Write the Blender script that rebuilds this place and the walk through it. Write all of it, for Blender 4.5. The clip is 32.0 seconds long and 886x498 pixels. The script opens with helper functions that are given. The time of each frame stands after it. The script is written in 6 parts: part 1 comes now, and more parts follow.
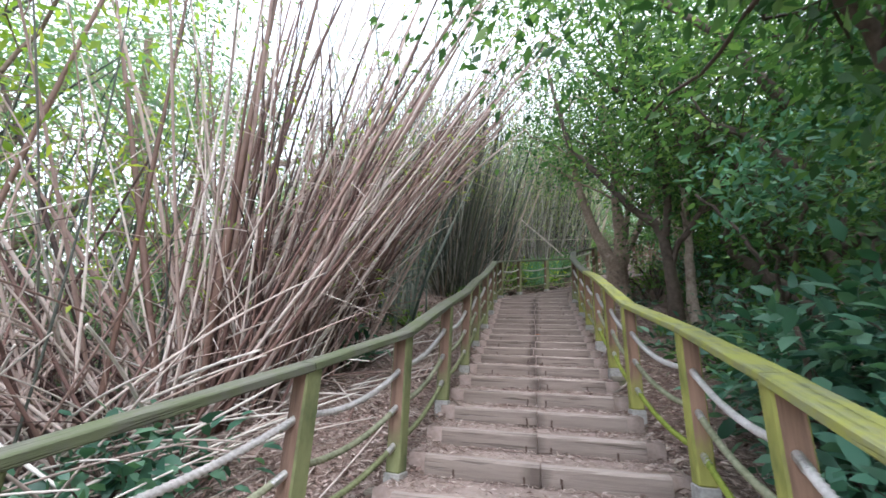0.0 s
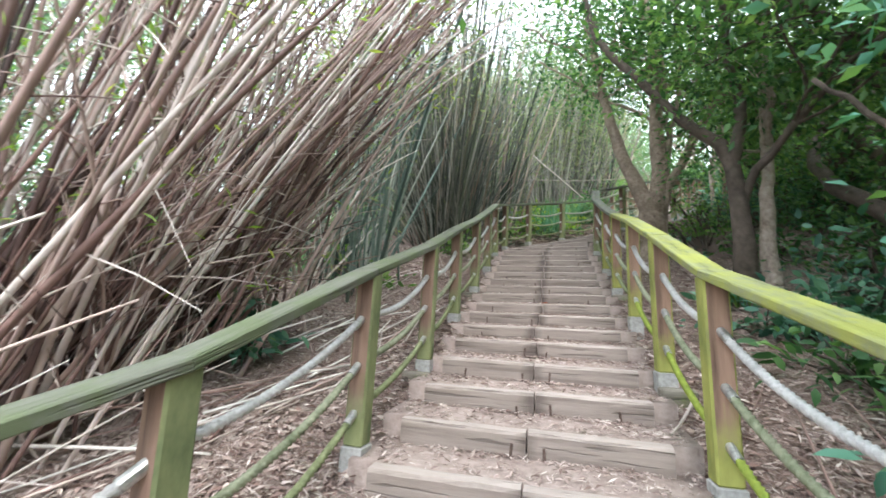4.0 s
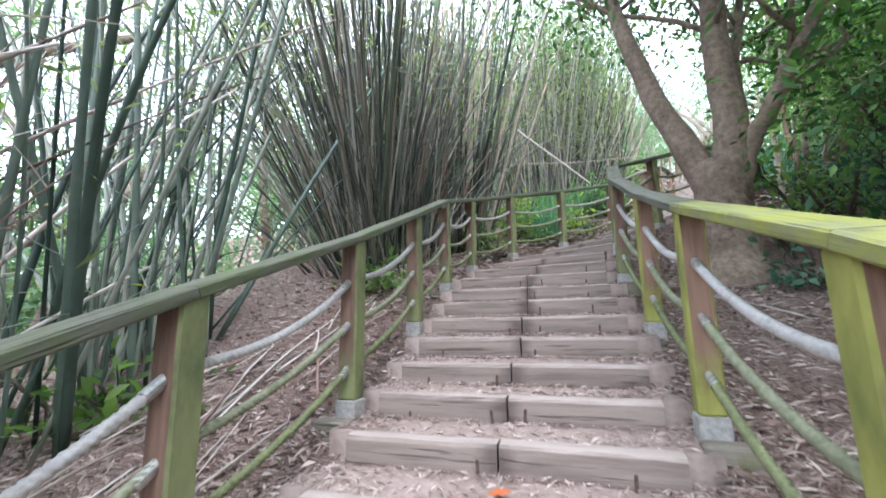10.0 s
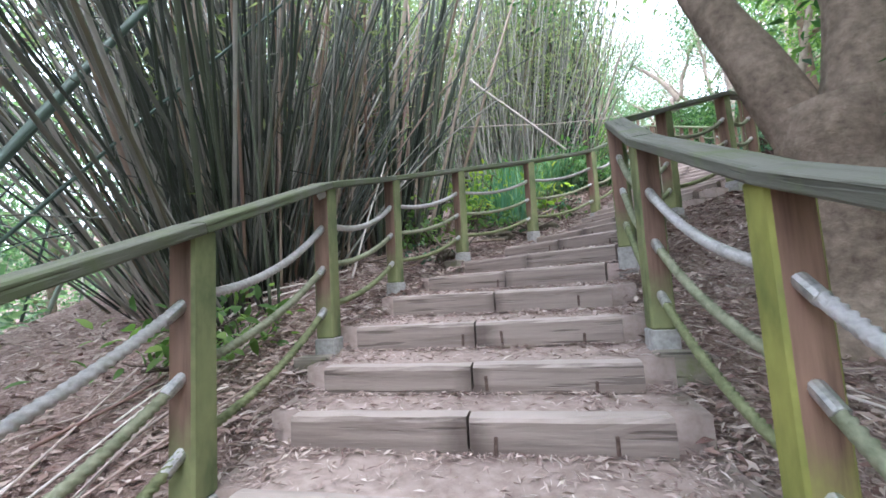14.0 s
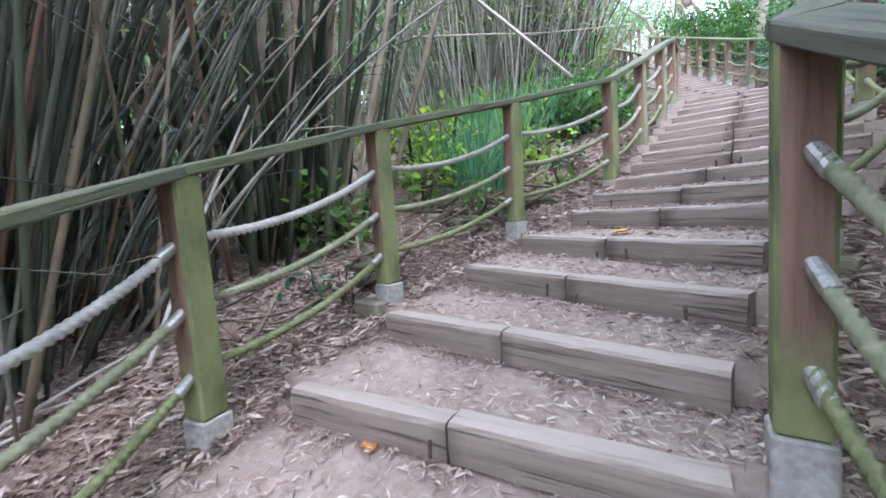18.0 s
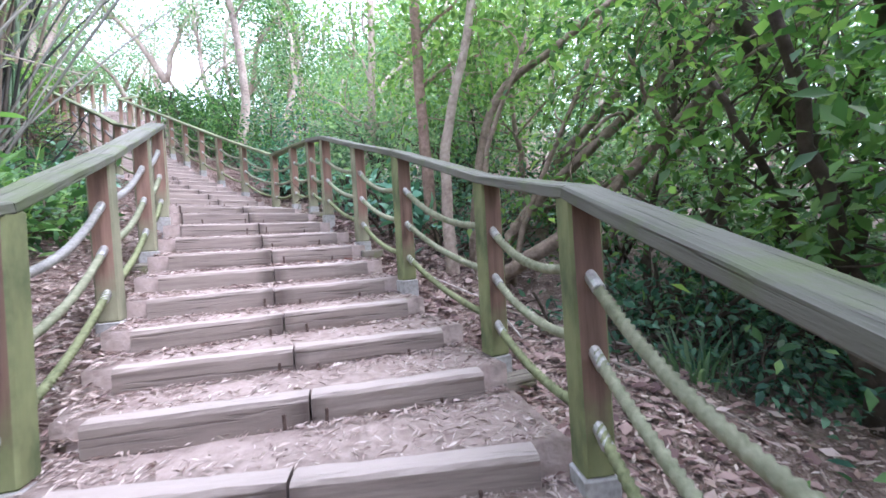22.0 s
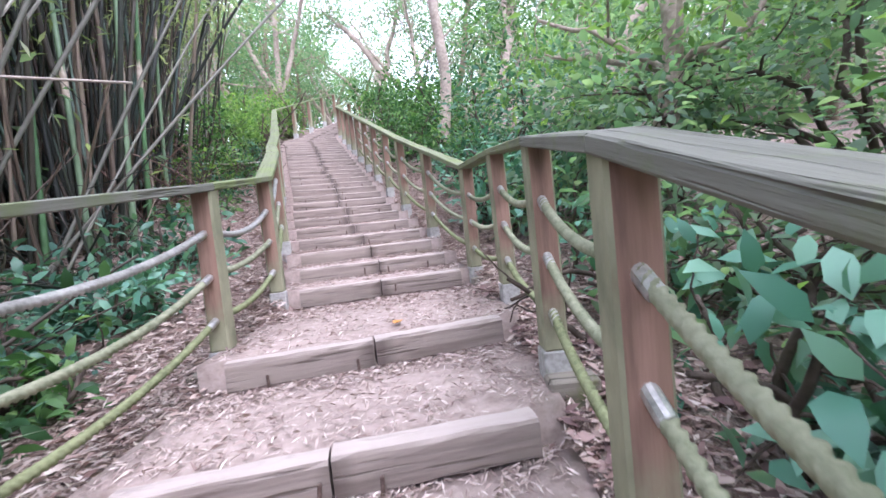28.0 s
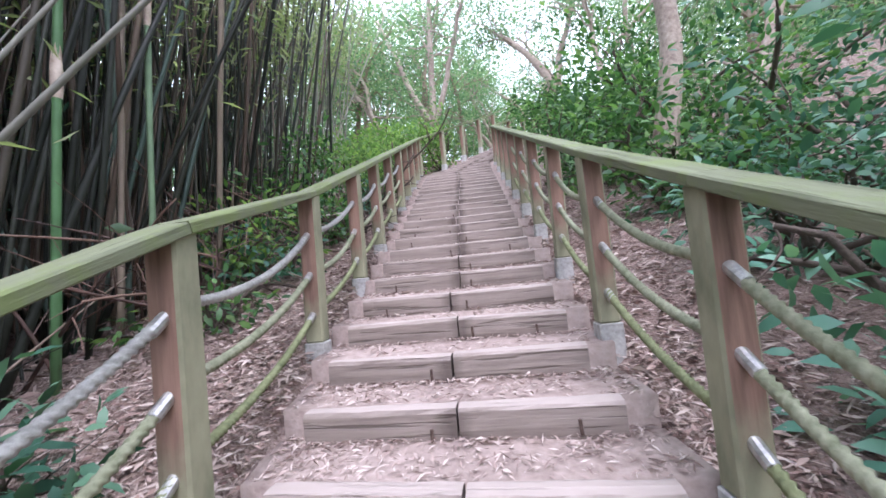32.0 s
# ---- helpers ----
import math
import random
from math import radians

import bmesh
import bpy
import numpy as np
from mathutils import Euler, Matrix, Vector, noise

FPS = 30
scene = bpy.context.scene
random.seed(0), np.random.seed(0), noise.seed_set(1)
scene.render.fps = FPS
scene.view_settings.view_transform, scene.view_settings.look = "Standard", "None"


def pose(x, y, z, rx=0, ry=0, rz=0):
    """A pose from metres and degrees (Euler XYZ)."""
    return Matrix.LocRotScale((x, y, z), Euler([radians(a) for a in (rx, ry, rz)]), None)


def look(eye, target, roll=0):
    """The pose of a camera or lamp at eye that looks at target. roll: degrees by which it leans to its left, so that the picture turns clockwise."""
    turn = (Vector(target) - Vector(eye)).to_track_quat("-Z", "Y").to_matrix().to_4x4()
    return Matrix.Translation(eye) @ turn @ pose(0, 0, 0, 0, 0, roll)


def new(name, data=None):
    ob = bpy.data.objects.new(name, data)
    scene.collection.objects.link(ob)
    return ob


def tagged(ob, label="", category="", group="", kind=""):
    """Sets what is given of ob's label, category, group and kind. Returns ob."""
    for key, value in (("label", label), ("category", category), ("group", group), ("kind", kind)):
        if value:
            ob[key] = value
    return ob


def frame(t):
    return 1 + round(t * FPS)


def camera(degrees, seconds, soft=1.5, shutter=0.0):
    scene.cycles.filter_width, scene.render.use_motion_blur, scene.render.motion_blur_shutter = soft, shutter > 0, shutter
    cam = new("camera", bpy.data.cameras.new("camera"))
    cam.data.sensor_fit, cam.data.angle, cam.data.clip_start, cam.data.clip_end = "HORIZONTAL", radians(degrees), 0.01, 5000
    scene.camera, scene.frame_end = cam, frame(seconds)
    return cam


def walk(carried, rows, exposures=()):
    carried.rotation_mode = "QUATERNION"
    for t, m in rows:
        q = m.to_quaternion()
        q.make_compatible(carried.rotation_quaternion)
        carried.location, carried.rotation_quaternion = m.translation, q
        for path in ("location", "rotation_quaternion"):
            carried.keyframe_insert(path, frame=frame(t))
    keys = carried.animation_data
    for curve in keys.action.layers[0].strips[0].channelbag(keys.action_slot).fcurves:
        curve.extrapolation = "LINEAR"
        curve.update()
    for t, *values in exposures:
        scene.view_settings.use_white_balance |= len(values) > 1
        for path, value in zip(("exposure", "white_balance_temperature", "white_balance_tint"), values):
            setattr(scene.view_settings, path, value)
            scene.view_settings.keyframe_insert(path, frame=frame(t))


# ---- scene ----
cam = camera(95.4, 32.0, 1.6, 0.2)
PATH = [
    (0, (5.128, -1.606, 3.36), (4.254, 0.091, 3.957), 2.7),
    (0.5, (5.05, -1.352, 3.391), (3.965, 0.225, 3.971), 2.2),
    (1, (4.955, -1.128, 3.441), (3.693, 0.335, 3.959), 1.1),
    (1.5, (4.951, -0.83, 3.525), (3.496, 0.416, 4.097), 3.3),
    (2, (4.958, -0.636, 3.549), (3.312, 0.382, 4.053), 0.2),
    (2.5, (4.819, -0.314, 3.622), (3.17, 0.733, 4.049), 1.2),
    (3, (4.814, -0.019, 3.677), (3.339, 1.266, 4.093), 0.7),
    (3.5, (4.861, 0.283, 3.8), (3.6, 1.799, 4.134), 0.2),
    (4, (4.739, 0.56, 3.865), (3.772, 2.276, 4.212), 2.5),
    (4.2, (4.691, 0.635, 3.894), (3.818, 2.414, 4.167), -2.1),
    (4.5, (4.653, 0.792, 3.921), (3.806, 2.587, 4.168), 0.5),
    (6.5, (4.402, 2.301, 4.116), (3.811, 4.211, 4.166), -1.2),
    (7, (4.257, 2.641, 4.24), (3.699, 4.56, 4.298), -1.6),
    (7.5, (4.222, 2.925, 4.335), (3.553, 4.809, 4.396), -1.5),
    (8, (4.235, 3.173, 4.471), (3.489, 5.028, 4.506), -2.2),
    (8.5, (4.148, 3.412, 4.585), (3.412, 5.272, 4.597), -1.5),
    (9, (4.133, 3.653, 4.622), (3.361, 5.498, 4.619), -2.0),
    (9.5, (4.15, 3.909, 4.773), (3.244, 5.692, 4.785), -2.5),
    (10, (4.063, 4.166, 4.886), (3.063, 5.864, 5.23), -1.2),
    (10.5, (3.998, 4.4, 4.962), (2.927, 6.003, 5.492), -3.0),
    (11, (3.973, 4.672, 5.046), (2.859, 6.283, 5.447), -5.8),
    (11.5, (3.83, 4.967, 5.106), (2.897, 6.691, 5.501), -4.8),
    (12, (3.765, 5.208, 5.17), (3.026, 7.043, 5.462), -3.6),
    (12.5, (3.708, 5.501, 5.301), (2.925, 7.326, 5.546), -3.3),
    (13, (3.57, 5.751, 5.439), (2.804, 7.578, 5.708), -3.9),
    (13.5, (3.532, 6.04, 5.501), (2.781, 7.87, 5.797), -2.1),
    (14, (3.478, 6.367, 5.616), (2.608, 8.158, 5.809), -3.6),
    (14.5, (3.364, 6.627, 5.767), (2.512, 8.432, 5.896), -2.2),
    (16.5, (3.099, 7.718, 6.24), (2.149, 9.471, 6.092), -4.2),
    (17, (3.042, 8.001, 6.297), (2.011, 9.712, 6.198), -4.7),
    (17.5, (3.004, 8.312, 6.375), (2.168, 10.122, 6.211), -4.0),
    (18, (2.969, 8.654, 6.521), (2.161, 10.473, 6.327), -4.3),
    (18.5, (2.832, 8.978, 6.653), (2.349, 10.913, 6.514), -2.1),
    (19, (2.857, 9.27, 6.719), (2.849, 11.267, 6.612), -0.1),
    (19.5, (2.823, 9.599, 6.854), (3.155, 11.569, 6.749), -0.1),
    (20, (2.762, 9.891, 7.052), (3.425, 11.777, 6.983), -0.8),
    (20.5, (2.824, 10.245, 7.173), (3.505, 12.123, 7.086), -1.9),
    (21, (2.906, 10.61, 7.255), (3.71, 12.44, 7.218), -4.4),
    (21.5, (2.979, 10.918, 7.407), (4.161, 12.524, 7.25), -5.1),
    (22, (3.144, 11.24, 7.53), (4.473, 12.733, 7.506), -3.4),
    (22.5, (3.344, 11.581, 7.591), (4.74, 13.013, 7.622), -1.9),
    (23, (3.484, 11.888, 7.701), (4.946, 13.252, 7.728), -2.8),
    (23.5, (3.749, 12.257, 7.844), (5.107, 13.726, 7.849), -3.3),
    (24, (3.923, 12.668, 7.956), (5.208, 14.2, 7.932), -2.3),
    (24.5, (4.154, 13.032, 8.054), (5.364, 14.622, 8.124), -0.2),
    (25, (4.357, 13.348, 8.227), (5.391, 15.059, 8.282), -3.5),
    (25.5, (4.498, 13.718, 8.325), (5.536, 15.427, 8.368), -2.9),
    (26, (4.728, 14.08, 8.451), (5.63, 15.865, 8.441), -3.7),
    (26.5, (4.832, 14.418, 8.58), (5.389, 16.339, 8.563), -4.7),
    (28.5, (5.221, 16.0, 9.104), (5.531, 17.974, 9.012), -5.0),
    (28.8, (5.299, 16.334, 9.211), (5.58, 18.311, 9.096), -2.0),
    (29, (5.281, 16.557, 9.212), (5.483, 18.539, 9.027), -0.7),
    (29.5, (5.276, 17.085, 9.325), (5.444, 19.07, 9.152), 0.5),
    (30, (5.316, 17.583, 9.405), (5.348, 19.582, 9.326), 0.7),
    (30.5, (5.331, 18.026, 9.552), (5.097, 20.012, 9.551), -2.7),
    (31, (5.299, 18.505, 9.718), (5.014, 20.483, 9.797), -2.7),
    (31.5, (5.358, 19.016, 9.712), (4.988, 20.978, 9.838), -2.0),
    (32, (5.357, 19.445, 9.781), (4.906, 21.39, 9.9), -5.5),
]
walk(cam, [(t, look(eye, target, roll)) for t, eye, target, roll in PATH], [(0, 0.82, 5800, 16), (1, 0.55, 5800, 14), (2, 0.24, 5880, 13), (3, 0.3, 5930, 12), (4, 1.5, 5830, 9), (7, 1.7, 5400, 12), (9, 1.65, 5450, 13), (11, 1.68, 5550, 17), (14, 1.63, 5500, 17), (17, 1.72, 5400, 17), (19, 1.68, 5250, 17), (22, 1.72, 5350, 25), (24, 1.48, 5450, 27), (26, 1.45, 5430, 29), (29, 1.5, 5520, 26), (30.5, 1.3, 5520, 26), (31, 1.2, 5520, 26), (32, 1.15, 5500, 25)])

# ---- world, sun, exposure ----
world = bpy.data.worlds.new("sky")
scene.world = world
world.use_nodes = True
wn, wl = world.node_tree.nodes, world.node_tree.links
wn.clear()
sky = wn.new("ShaderNodeTexSky")
sky.sky_type, sky.sun_disc = "NISHITA", False
sky.sun_elevation, sky.sun_rotation = radians(58), radians(150)
sky.air_density, sky.dust_density = 1.0, 6.0
sky_mix = wn.new("ShaderNodeMix")
sky_mix.data_type = "RGBA"
sky_mix.inputs[0].default_value = 0.7
sky_mix.inputs[7].default_value = (13.5, 14.2, 14.0, 1)
sky_bg, sky_out = wn.new("ShaderNodeBackground"), wn.new("ShaderNodeOutputWorld")
sky_bg.inputs[1].default_value = 0.15
wl.new(sky.outputs[0], sky_mix.inputs[6])
wl.new(sky_mix.outputs[2], sky_bg.inputs[0])
wl.new(sky_bg.outputs[0], sky_out.inputs[0])
sun_data = bpy.data.lights.new("sun", "SUN")
sun_data.energy, sun_data.angle, sun_data.color = 1.2, radians(25), (1, 0.96, 0.9)
sun = new("sun", sun_data)
sun.matrix_world = look((0, 0, 60), (-14, 24, 0))

# ---- materials ----


def nodes_of(name):
    m = bpy.data.materials.new(name)
    m.use_nodes = True
    n, l = m.node_tree.nodes, m.node_tree.links
    b = n["Principled BSDF"]
    return m, n, l, b


def noise_node(n, l, scale, vec=None, detail=6, rough=0.6):
    t = n.new("ShaderNodeTexNoise")
    t.inputs["Scale"].default_value, t.inputs["Detail"].default_value, t.inputs["Roughness"].default_value = scale, detail, rough
    if vec is not None:
        l.new(vec, t.inputs["Vector"])
    return t


def ramp_node(n, l, fac, stops):
    r = n.new("ShaderNodeValToRGB")
    while len(r.color_ramp.elements) < len(stops):
        r.color_ramp.elements.new(0.5)
    for e, (p, c) in zip(r.color_ramp.elements, stops):
        e.position, e.color = p, (*c, 1)
    l.new(fac, r.inputs[0])
    return r


def mix_node(n, l, fac, a, b, mode="MIX"):
    m = n.new("ShaderNodeMix")
    m.data_type, m.blend_type = "RGBA", mode
    for socket, value in ((m.inputs[0], fac), (m.inputs[6], a), (m.inputs[7], b)):
        if isinstance(value, (int, float)):
            socket.default_value = value
        elif isinstance(value, tuple):
            socket.default_value = (*value, 1)
        else:
            l.new(value, socket)
    return m.outputs[2]


def bump_node(n, l, b, height, strength, distance=0.01):
    u = n.new("ShaderNodeBump")
    u.inputs["Strength"].default_value, u.inputs["Distance"].default_value = strength, distance
    l.new(height, u.inputs["Height"])
    l.new(u.outputs[0], b.inputs["Normal"])


def coords(n, l, scale=(1, 1, 1), which="Object"):
    c, m = n.new("ShaderNodeTexCoord"), n.new("ShaderNodeMapping")
    m.inputs["Scale"].default_value = scale
    l.new(c.outputs[which], m.inputs["Vector"])
    return m.outputs[0], c


def math_node(n, l, op, a, b=0.0):
    m = n.new("ShaderNodeMath")
    m.operation = op
    m.use_clamp = False
    for socket, value in zip(m.inputs, (a, b)):
        if isinstance(value, (int, float)):
            socket.default_value = value
        else:
            l.new(value, socket)
    return m.outputs[0]


def wood_material(name, light, dark, axis=0, moss=None, moss_amount=0.0, grain=18.0, cracks=0.75, end_stain=0.0, pale_top=None):
    """Weathered timber: long grain on one axis, cracks, stains, some algae."""
    m, n, l, b = nodes_of(name)
    s = [grain, grain, grain]
    s[axis] = grain * 0.06
    v, _ = coords(n, l, s)
    info = n.new("ShaderNodeObjectInfo")
    off = n.new("ShaderNodeVectorMath")
    off.operation = "MULTIPLY_ADD"
    l.new(info.outputs["Random"], off.inputs[0])
    off.inputs[1].default_value = (37, 23, 51)
    l.new(v, off.inputs[2])
    g = noise_node(n, l, 1.0, off.outputs[0], 8, 0.65)
    s2 = [3.0, 3.0, 3.0]
    s2[axis] = 1.2
    v2, _ = coords(n, l, s2)
    st = noise_node(n, l, 1.0, v2, 4, 0.6)
    col = ramp_node(n, l, g.outputs[0], ((0.3, dark), (0.52, light), (0.72, tuple(min(1, c * 1.18) for c in light))))
    col = mix_node(n, l, math_node(n, l, "MULTIPLY", st.outputs[0], 0.7), col.outputs[0], tuple(c * 0.6 for c in light))
    s3 = [grain * 2.2] * 3
    s3[axis] = grain * 0.09
    v3, _ = coords(n, l, s3)
    off3 = n.new("ShaderNodeVectorMath")
    off3.operation = "MULTIPLY_ADD"
    l.new(info.outputs["Random"], off3.inputs[0])
    off3.inputs[1].default_value = (17, 43, 31)
    l.new(v3, off3.inputs[2])
    ck = noise_node(n, l, 1.0, off3.outputs[0], 2, 0.5)
    crack = ramp_node(n, l, ck.outputs[0], ((0.33, (1, 1, 1)), (0.4, (0, 0, 0))))
    col = mix_node(n, l, math_node(n, l, "MULTIPLY", crack.outputs[0], cracks), col, tuple(c * 0.3 for c in dark))
    if moss:
        ms = noise_node(n, l, 5.0, coords(n, l, (1, 1, 0.5) if axis == 2 else (1, 1, 1))[0], 6, 0.7)
        f = ramp_node(n, l, ms.outputs[0], ((0.62 - 0.35 * moss_amount, (0, 0, 0)), (0.8 - 0.4 * moss_amount, (1, 1, 1))))
        col = mix_node(n, l, math_node(n, l, "MULTIPLY", f.outputs[0], 0.85), col, moss)
    if end_stain:
        # damp dark patch round the butted end
        sp = n.new("ShaderNodeSeparateXYZ")
        l.new(coords(n, l)[0], sp.inputs[0])
        ragged = noise_node(n, l, 9.0, coords(n, l)[0], 4, 0.6)
        reach = math_node(n, l, "ADD", math_node(n, l, "MULTIPLY", sp.outputs[0], -1.0), math_node(n, l, "MULTIPLY", math_node(n, l, "ADD", ragged.outputs[0], info.outputs["Random"]), 0.09))
        f = ramp_node(n, l, reach, ((0.405, (0, 0, 0)), (0.50, (1, 1, 1))))
        col = mix_node(n, l, math_node(n, l, "MULTIPLY", f.outputs[0], end_stain), col, tuple(c * 0.5 for c in dark))
    if pale_top:
        # paler where the face looks up, broken by noise
        sn = n.new("ShaderNodeSeparateXYZ")
        l.new(coords(n, l)[1].outputs["Normal"], sn.inputs[0])
        top_noise = noise_node(n, l, 6.0, coords(n, l)[0], 4, 0.6)
        f = ramp_node(n, l, math_node(n, l, "ADD", sn.outputs[2], math_node(n, l, "MULTIPLY", math_node(n, l, "SUBTRACT", top_noise.outputs[0], 0.5), 0.8)), ((0.45, (0, 0, 0)), (0.95, (1, 1, 1))))
        col = mix_node(n, l, math_node(n, l, "MULTIPLY", f.outputs[0], 0.75), col, pale_top)
    l.new(col, b.inputs["Base Color"])
    b.inputs["Roughness"].default_value = 0.85
    b.inputs["Specular IOR Level"].default_value = 0.25
    h = math_node(n, l, "SUBTRACT", g.outputs[0], math_node(n, l, "MULTIPLY", crack.outputs[0], 0.7))
    bump_node(n, l, b, h, 0.7, 0.014)
    return m


def post_material(name, green, green2, brown):
    """Sawn post: algae on the faces that look to the path, bare reddish timber on the others."""
    m, n, l, b = nodes_of(name)
    v, c = coords(n, l, (16, 16, 1.0))
    info = n.new("ShaderNodeObjectInfo")
    off = n.new("ShaderNodeVectorMath")
    off.operation = "MULTIPLY_ADD"
    l.new(info.outputs["Random"], off.inputs[0])
    off.inputs[1].default_value = (41, 29, 7)
    l.new(v, off.inputs[2])
    g = noise_node(n, l, 1.0, off.outputs[0], 8, 0.65)
    big = noise_node(n, l, 1.0, coords(n, l, (4, 4, 2.0))[0], 5, 0.6)
    wood = ramp_node(n, l, g.outputs[0], ((0.3, tuple(k * 0.45 for k in brown)), (0.5, brown), (0.72, tuple(min(1, k * 1.35) for k in brown))))
    algae = ramp_node(n, l, big.outputs[0], ((0.32, green2), (0.5, green), (0.7, tuple(min(1, k * 1.35) for k in green))))
    sep = n.new("ShaderNodeSeparateXYZ")
    l.new(c.outputs["Normal"], sep.inputs[0])
    sepo = n.new("ShaderNodeSeparateXYZ")
    l.new(c.outputs["Object"], sepo.inputs[0])
    side = math_node(n, l, "ABSOLUTE", sep.outputs[0])
    low = n.new("ShaderNodeMapRange")
    low.inputs[1].default_value, low.inputs[2].default_value, low.inputs[3].default_value, low.inputs[4].default_value = 0.15, 0.55, 0.55, 0.0
    l.new(sepo.outputs[2], low.inputs[0])
    f = math_node(n, l, "ADD", math_node(n, l, "MULTIPLY", side, 0.95), low.outputs[0])
    f = math_node(n, l, "ADD", f, math_node(n, l, "MULTIPLY", math_node(n, l, "SUBTRACT", big.outputs[0], 0.5), 1.2))
    f = math_node(n, l, "ADD", f, math_node(n, l, "MULTIPLY", math_node(n, l, "SUBTRACT", g.outputs[0], 0.5), 0.5))
    f = ramp_node(n, l, f, ((0.17, (0, 0, 0)), (0.56, (1, 1, 1))))
    col = mix_node(n, l, f.outputs[0], wood.outputs[0], algae.outputs[0])
    l.new(col, b.inputs["Base Color"])
    b.inputs["Roughness"].default_value = 0.8
    b.inputs["Specular IOR Level"].default_value = 0.25
    bump_node(n, l, b, g.outputs[0], 0.4, 0.008)
    return m


def plain_material(name, a, c, scale, rough=0.9, bump=0.4, metal=0.0, dist=0.01):
    m, n, l, b = nodes_of(name)
    v, _ = coords(n, l)
    t, big = noise_node(n, l, scale, v, 8, 0.65), noise_node(n, l, scale * 0.12, v, 4)
    f = math_node(n, l, "ADD", math_node(n, l, "MULTIPLY", t.outputs[0], 0.6), math_node(n, l, "MULTIPLY", big.outputs[0], 0.4))
    col = ramp_node(n, l, f, ((0.34, a), (0.64, c)))
    l.new(col.outputs[0], b.inputs["Base Color"])
    b.inputs["Roughness"].default_value, b.inputs["Metallic"].default_value = rough, metal
    b.inputs["Specular IOR Level"].default_value = 0.3
    bump_node(n, l, b, t.outputs[0], bump, dist)
    return m


def island_material(name, stops, rough=0.6, leafy=0.0, grain=0.0):
    """One colour for each piece, out of a ramp; leaves let some light through."""
    m, n, l, b = nodes_of(name)
    geo = n.new("ShaderNodeNewGeometry")
    info = n.new("ShaderNodeObjectInfo")
    one = math_node(n, l, "FRACT", math_node(n, l, "ADD", geo.outputs["Random Per Island"], info.outputs["Random"]))
    col = ramp_node(n, l, one, stops).outputs[0]
    if grain:
        t = noise_node(n, l, grain, coords(n, l)[0], 5)
        dark = n.new("ShaderNodeMapRange")
        dark.inputs[3].default_value, dark.inputs[4].default_value = 0.55, 1.35
        l.new(t.outputs[0], dark.inputs[0])
        col = mix_node(n, l, 1.0, col, dark.outputs[0], "MULTIPLY")
    l.new(col, b.inputs["Base Color"])
    b.inputs["Roughness"].default_value = rough
    b.inputs["Specular IOR Level"].default_value = 0.35
    if leafy:
        tr, mx = n.new("ShaderNodeBsdfTranslucent"), n.new("ShaderNodeMixShader")
        l.new(mix_node(n, l, 1.0, col, (1.0, 1.15, 0.55), "MULTIPLY"), tr.inputs[0])
        mx.inputs[0].default_value = leafy
        l.new(b.outputs[0], mx.inputs[1])
        l.new(tr.outputs[0], mx.inputs[2])
        l.new(mx.outputs[0], n["Material Output"].inputs[0])
    return m


def ground_material():
    """Bare reddish earth under a carpet of dry bamboo sheaths and leaves."""
    m, n, l, b = nodes_of("leaf_litter_ground")
    v, _ = coords(n, l)
    vo = n.new("ShaderNodeTexVoronoi")
    vo.inputs["Scale"].default_value = 34
    warp = noise_node(n, l, 7, v, 4)
    mv = n.new("ShaderNodeVectorMath")
    mv.operation = "MULTIPLY_ADD"
    l.new(warp.outputs[1], mv.inputs[0])
    mv.inputs[1].default_value = (0.25, 0.25, 0.25)
    l.new(v, mv.inputs[2])
    l.new(mv.outputs[0], vo.inputs["Vector"])
    big, fine = noise_node(n, l, 0.7, v, 5), noise_node(n, l, 60, v, 4)
    sep = n.new("ShaderNodeSeparateColor")
    l.new(vo.outputs["Color"], sep.inputs[0])
    leaf = ramp_node(n, l, sep.outputs[0], ((0.0, (0.10, 0.065, 0.055)), (0.35, (0.22, 0.16, 0.135)), (0.7, (0.35, 0.275, 0.24)), (1.0, (0.48, 0.40, 0.355))))
    earth = ramp_node(n, l, fine.outputs[0], ((0.3, (0.16, 0.11, 0.095)), (0.7, (0.31, 0.23, 0.2))))
    f = ramp_node(n, l, big.outputs[0], ((0.4, (0.15, 0.15, 0.15)), (0.62, (1, 1, 1))))
    l.new(mix_node(n, l, f.outputs[0], leaf.outputs[0], earth.outputs[0]), b.inputs["Base Color"])
    b.inputs["Roughness"].default_value = 0.95
    b.inputs["Specular IOR Level"].default_value = 0.15
    h = math_node(n, l, "ADD", vo.outputs["Distance"], math_node(n, l, "MULTIPLY", fine.outputs[0], 0.3))
    bump_node(n, l, b, h, 0.7, 0.03)
    return m


M_SLEEPER = wood_material("sleeper_wood", (0.325, 0.265, 0.232), (0.16, 0.122, 0.105), 0, cracks=0.5, end_stain=0.7, pale_top=(0.44, 0.37, 0.335))
M_RAIL = wood_material("rail_wood", (0.18, 0.177, 0.147), (0.09, 0.09, 0.07), 0, (0.125, 0.145, 0.075), 0.35, cracks=0.3)
M_RAIL_DARK = wood_material("dark_mossy_rail_wood", (0.165, 0.168, 0.13), (0.08, 0.085, 0.06), 0, (0.11, 0.13, 0.068), 0.5, cracks=0.3)
M_RAIL_MOSS = wood_material("green_rail_wood", (0.19, 0.205, 0.125), (0.09, 0.10, 0.06), 0, (0.15, 0.185, 0.07), 0.45, cracks=0.3)
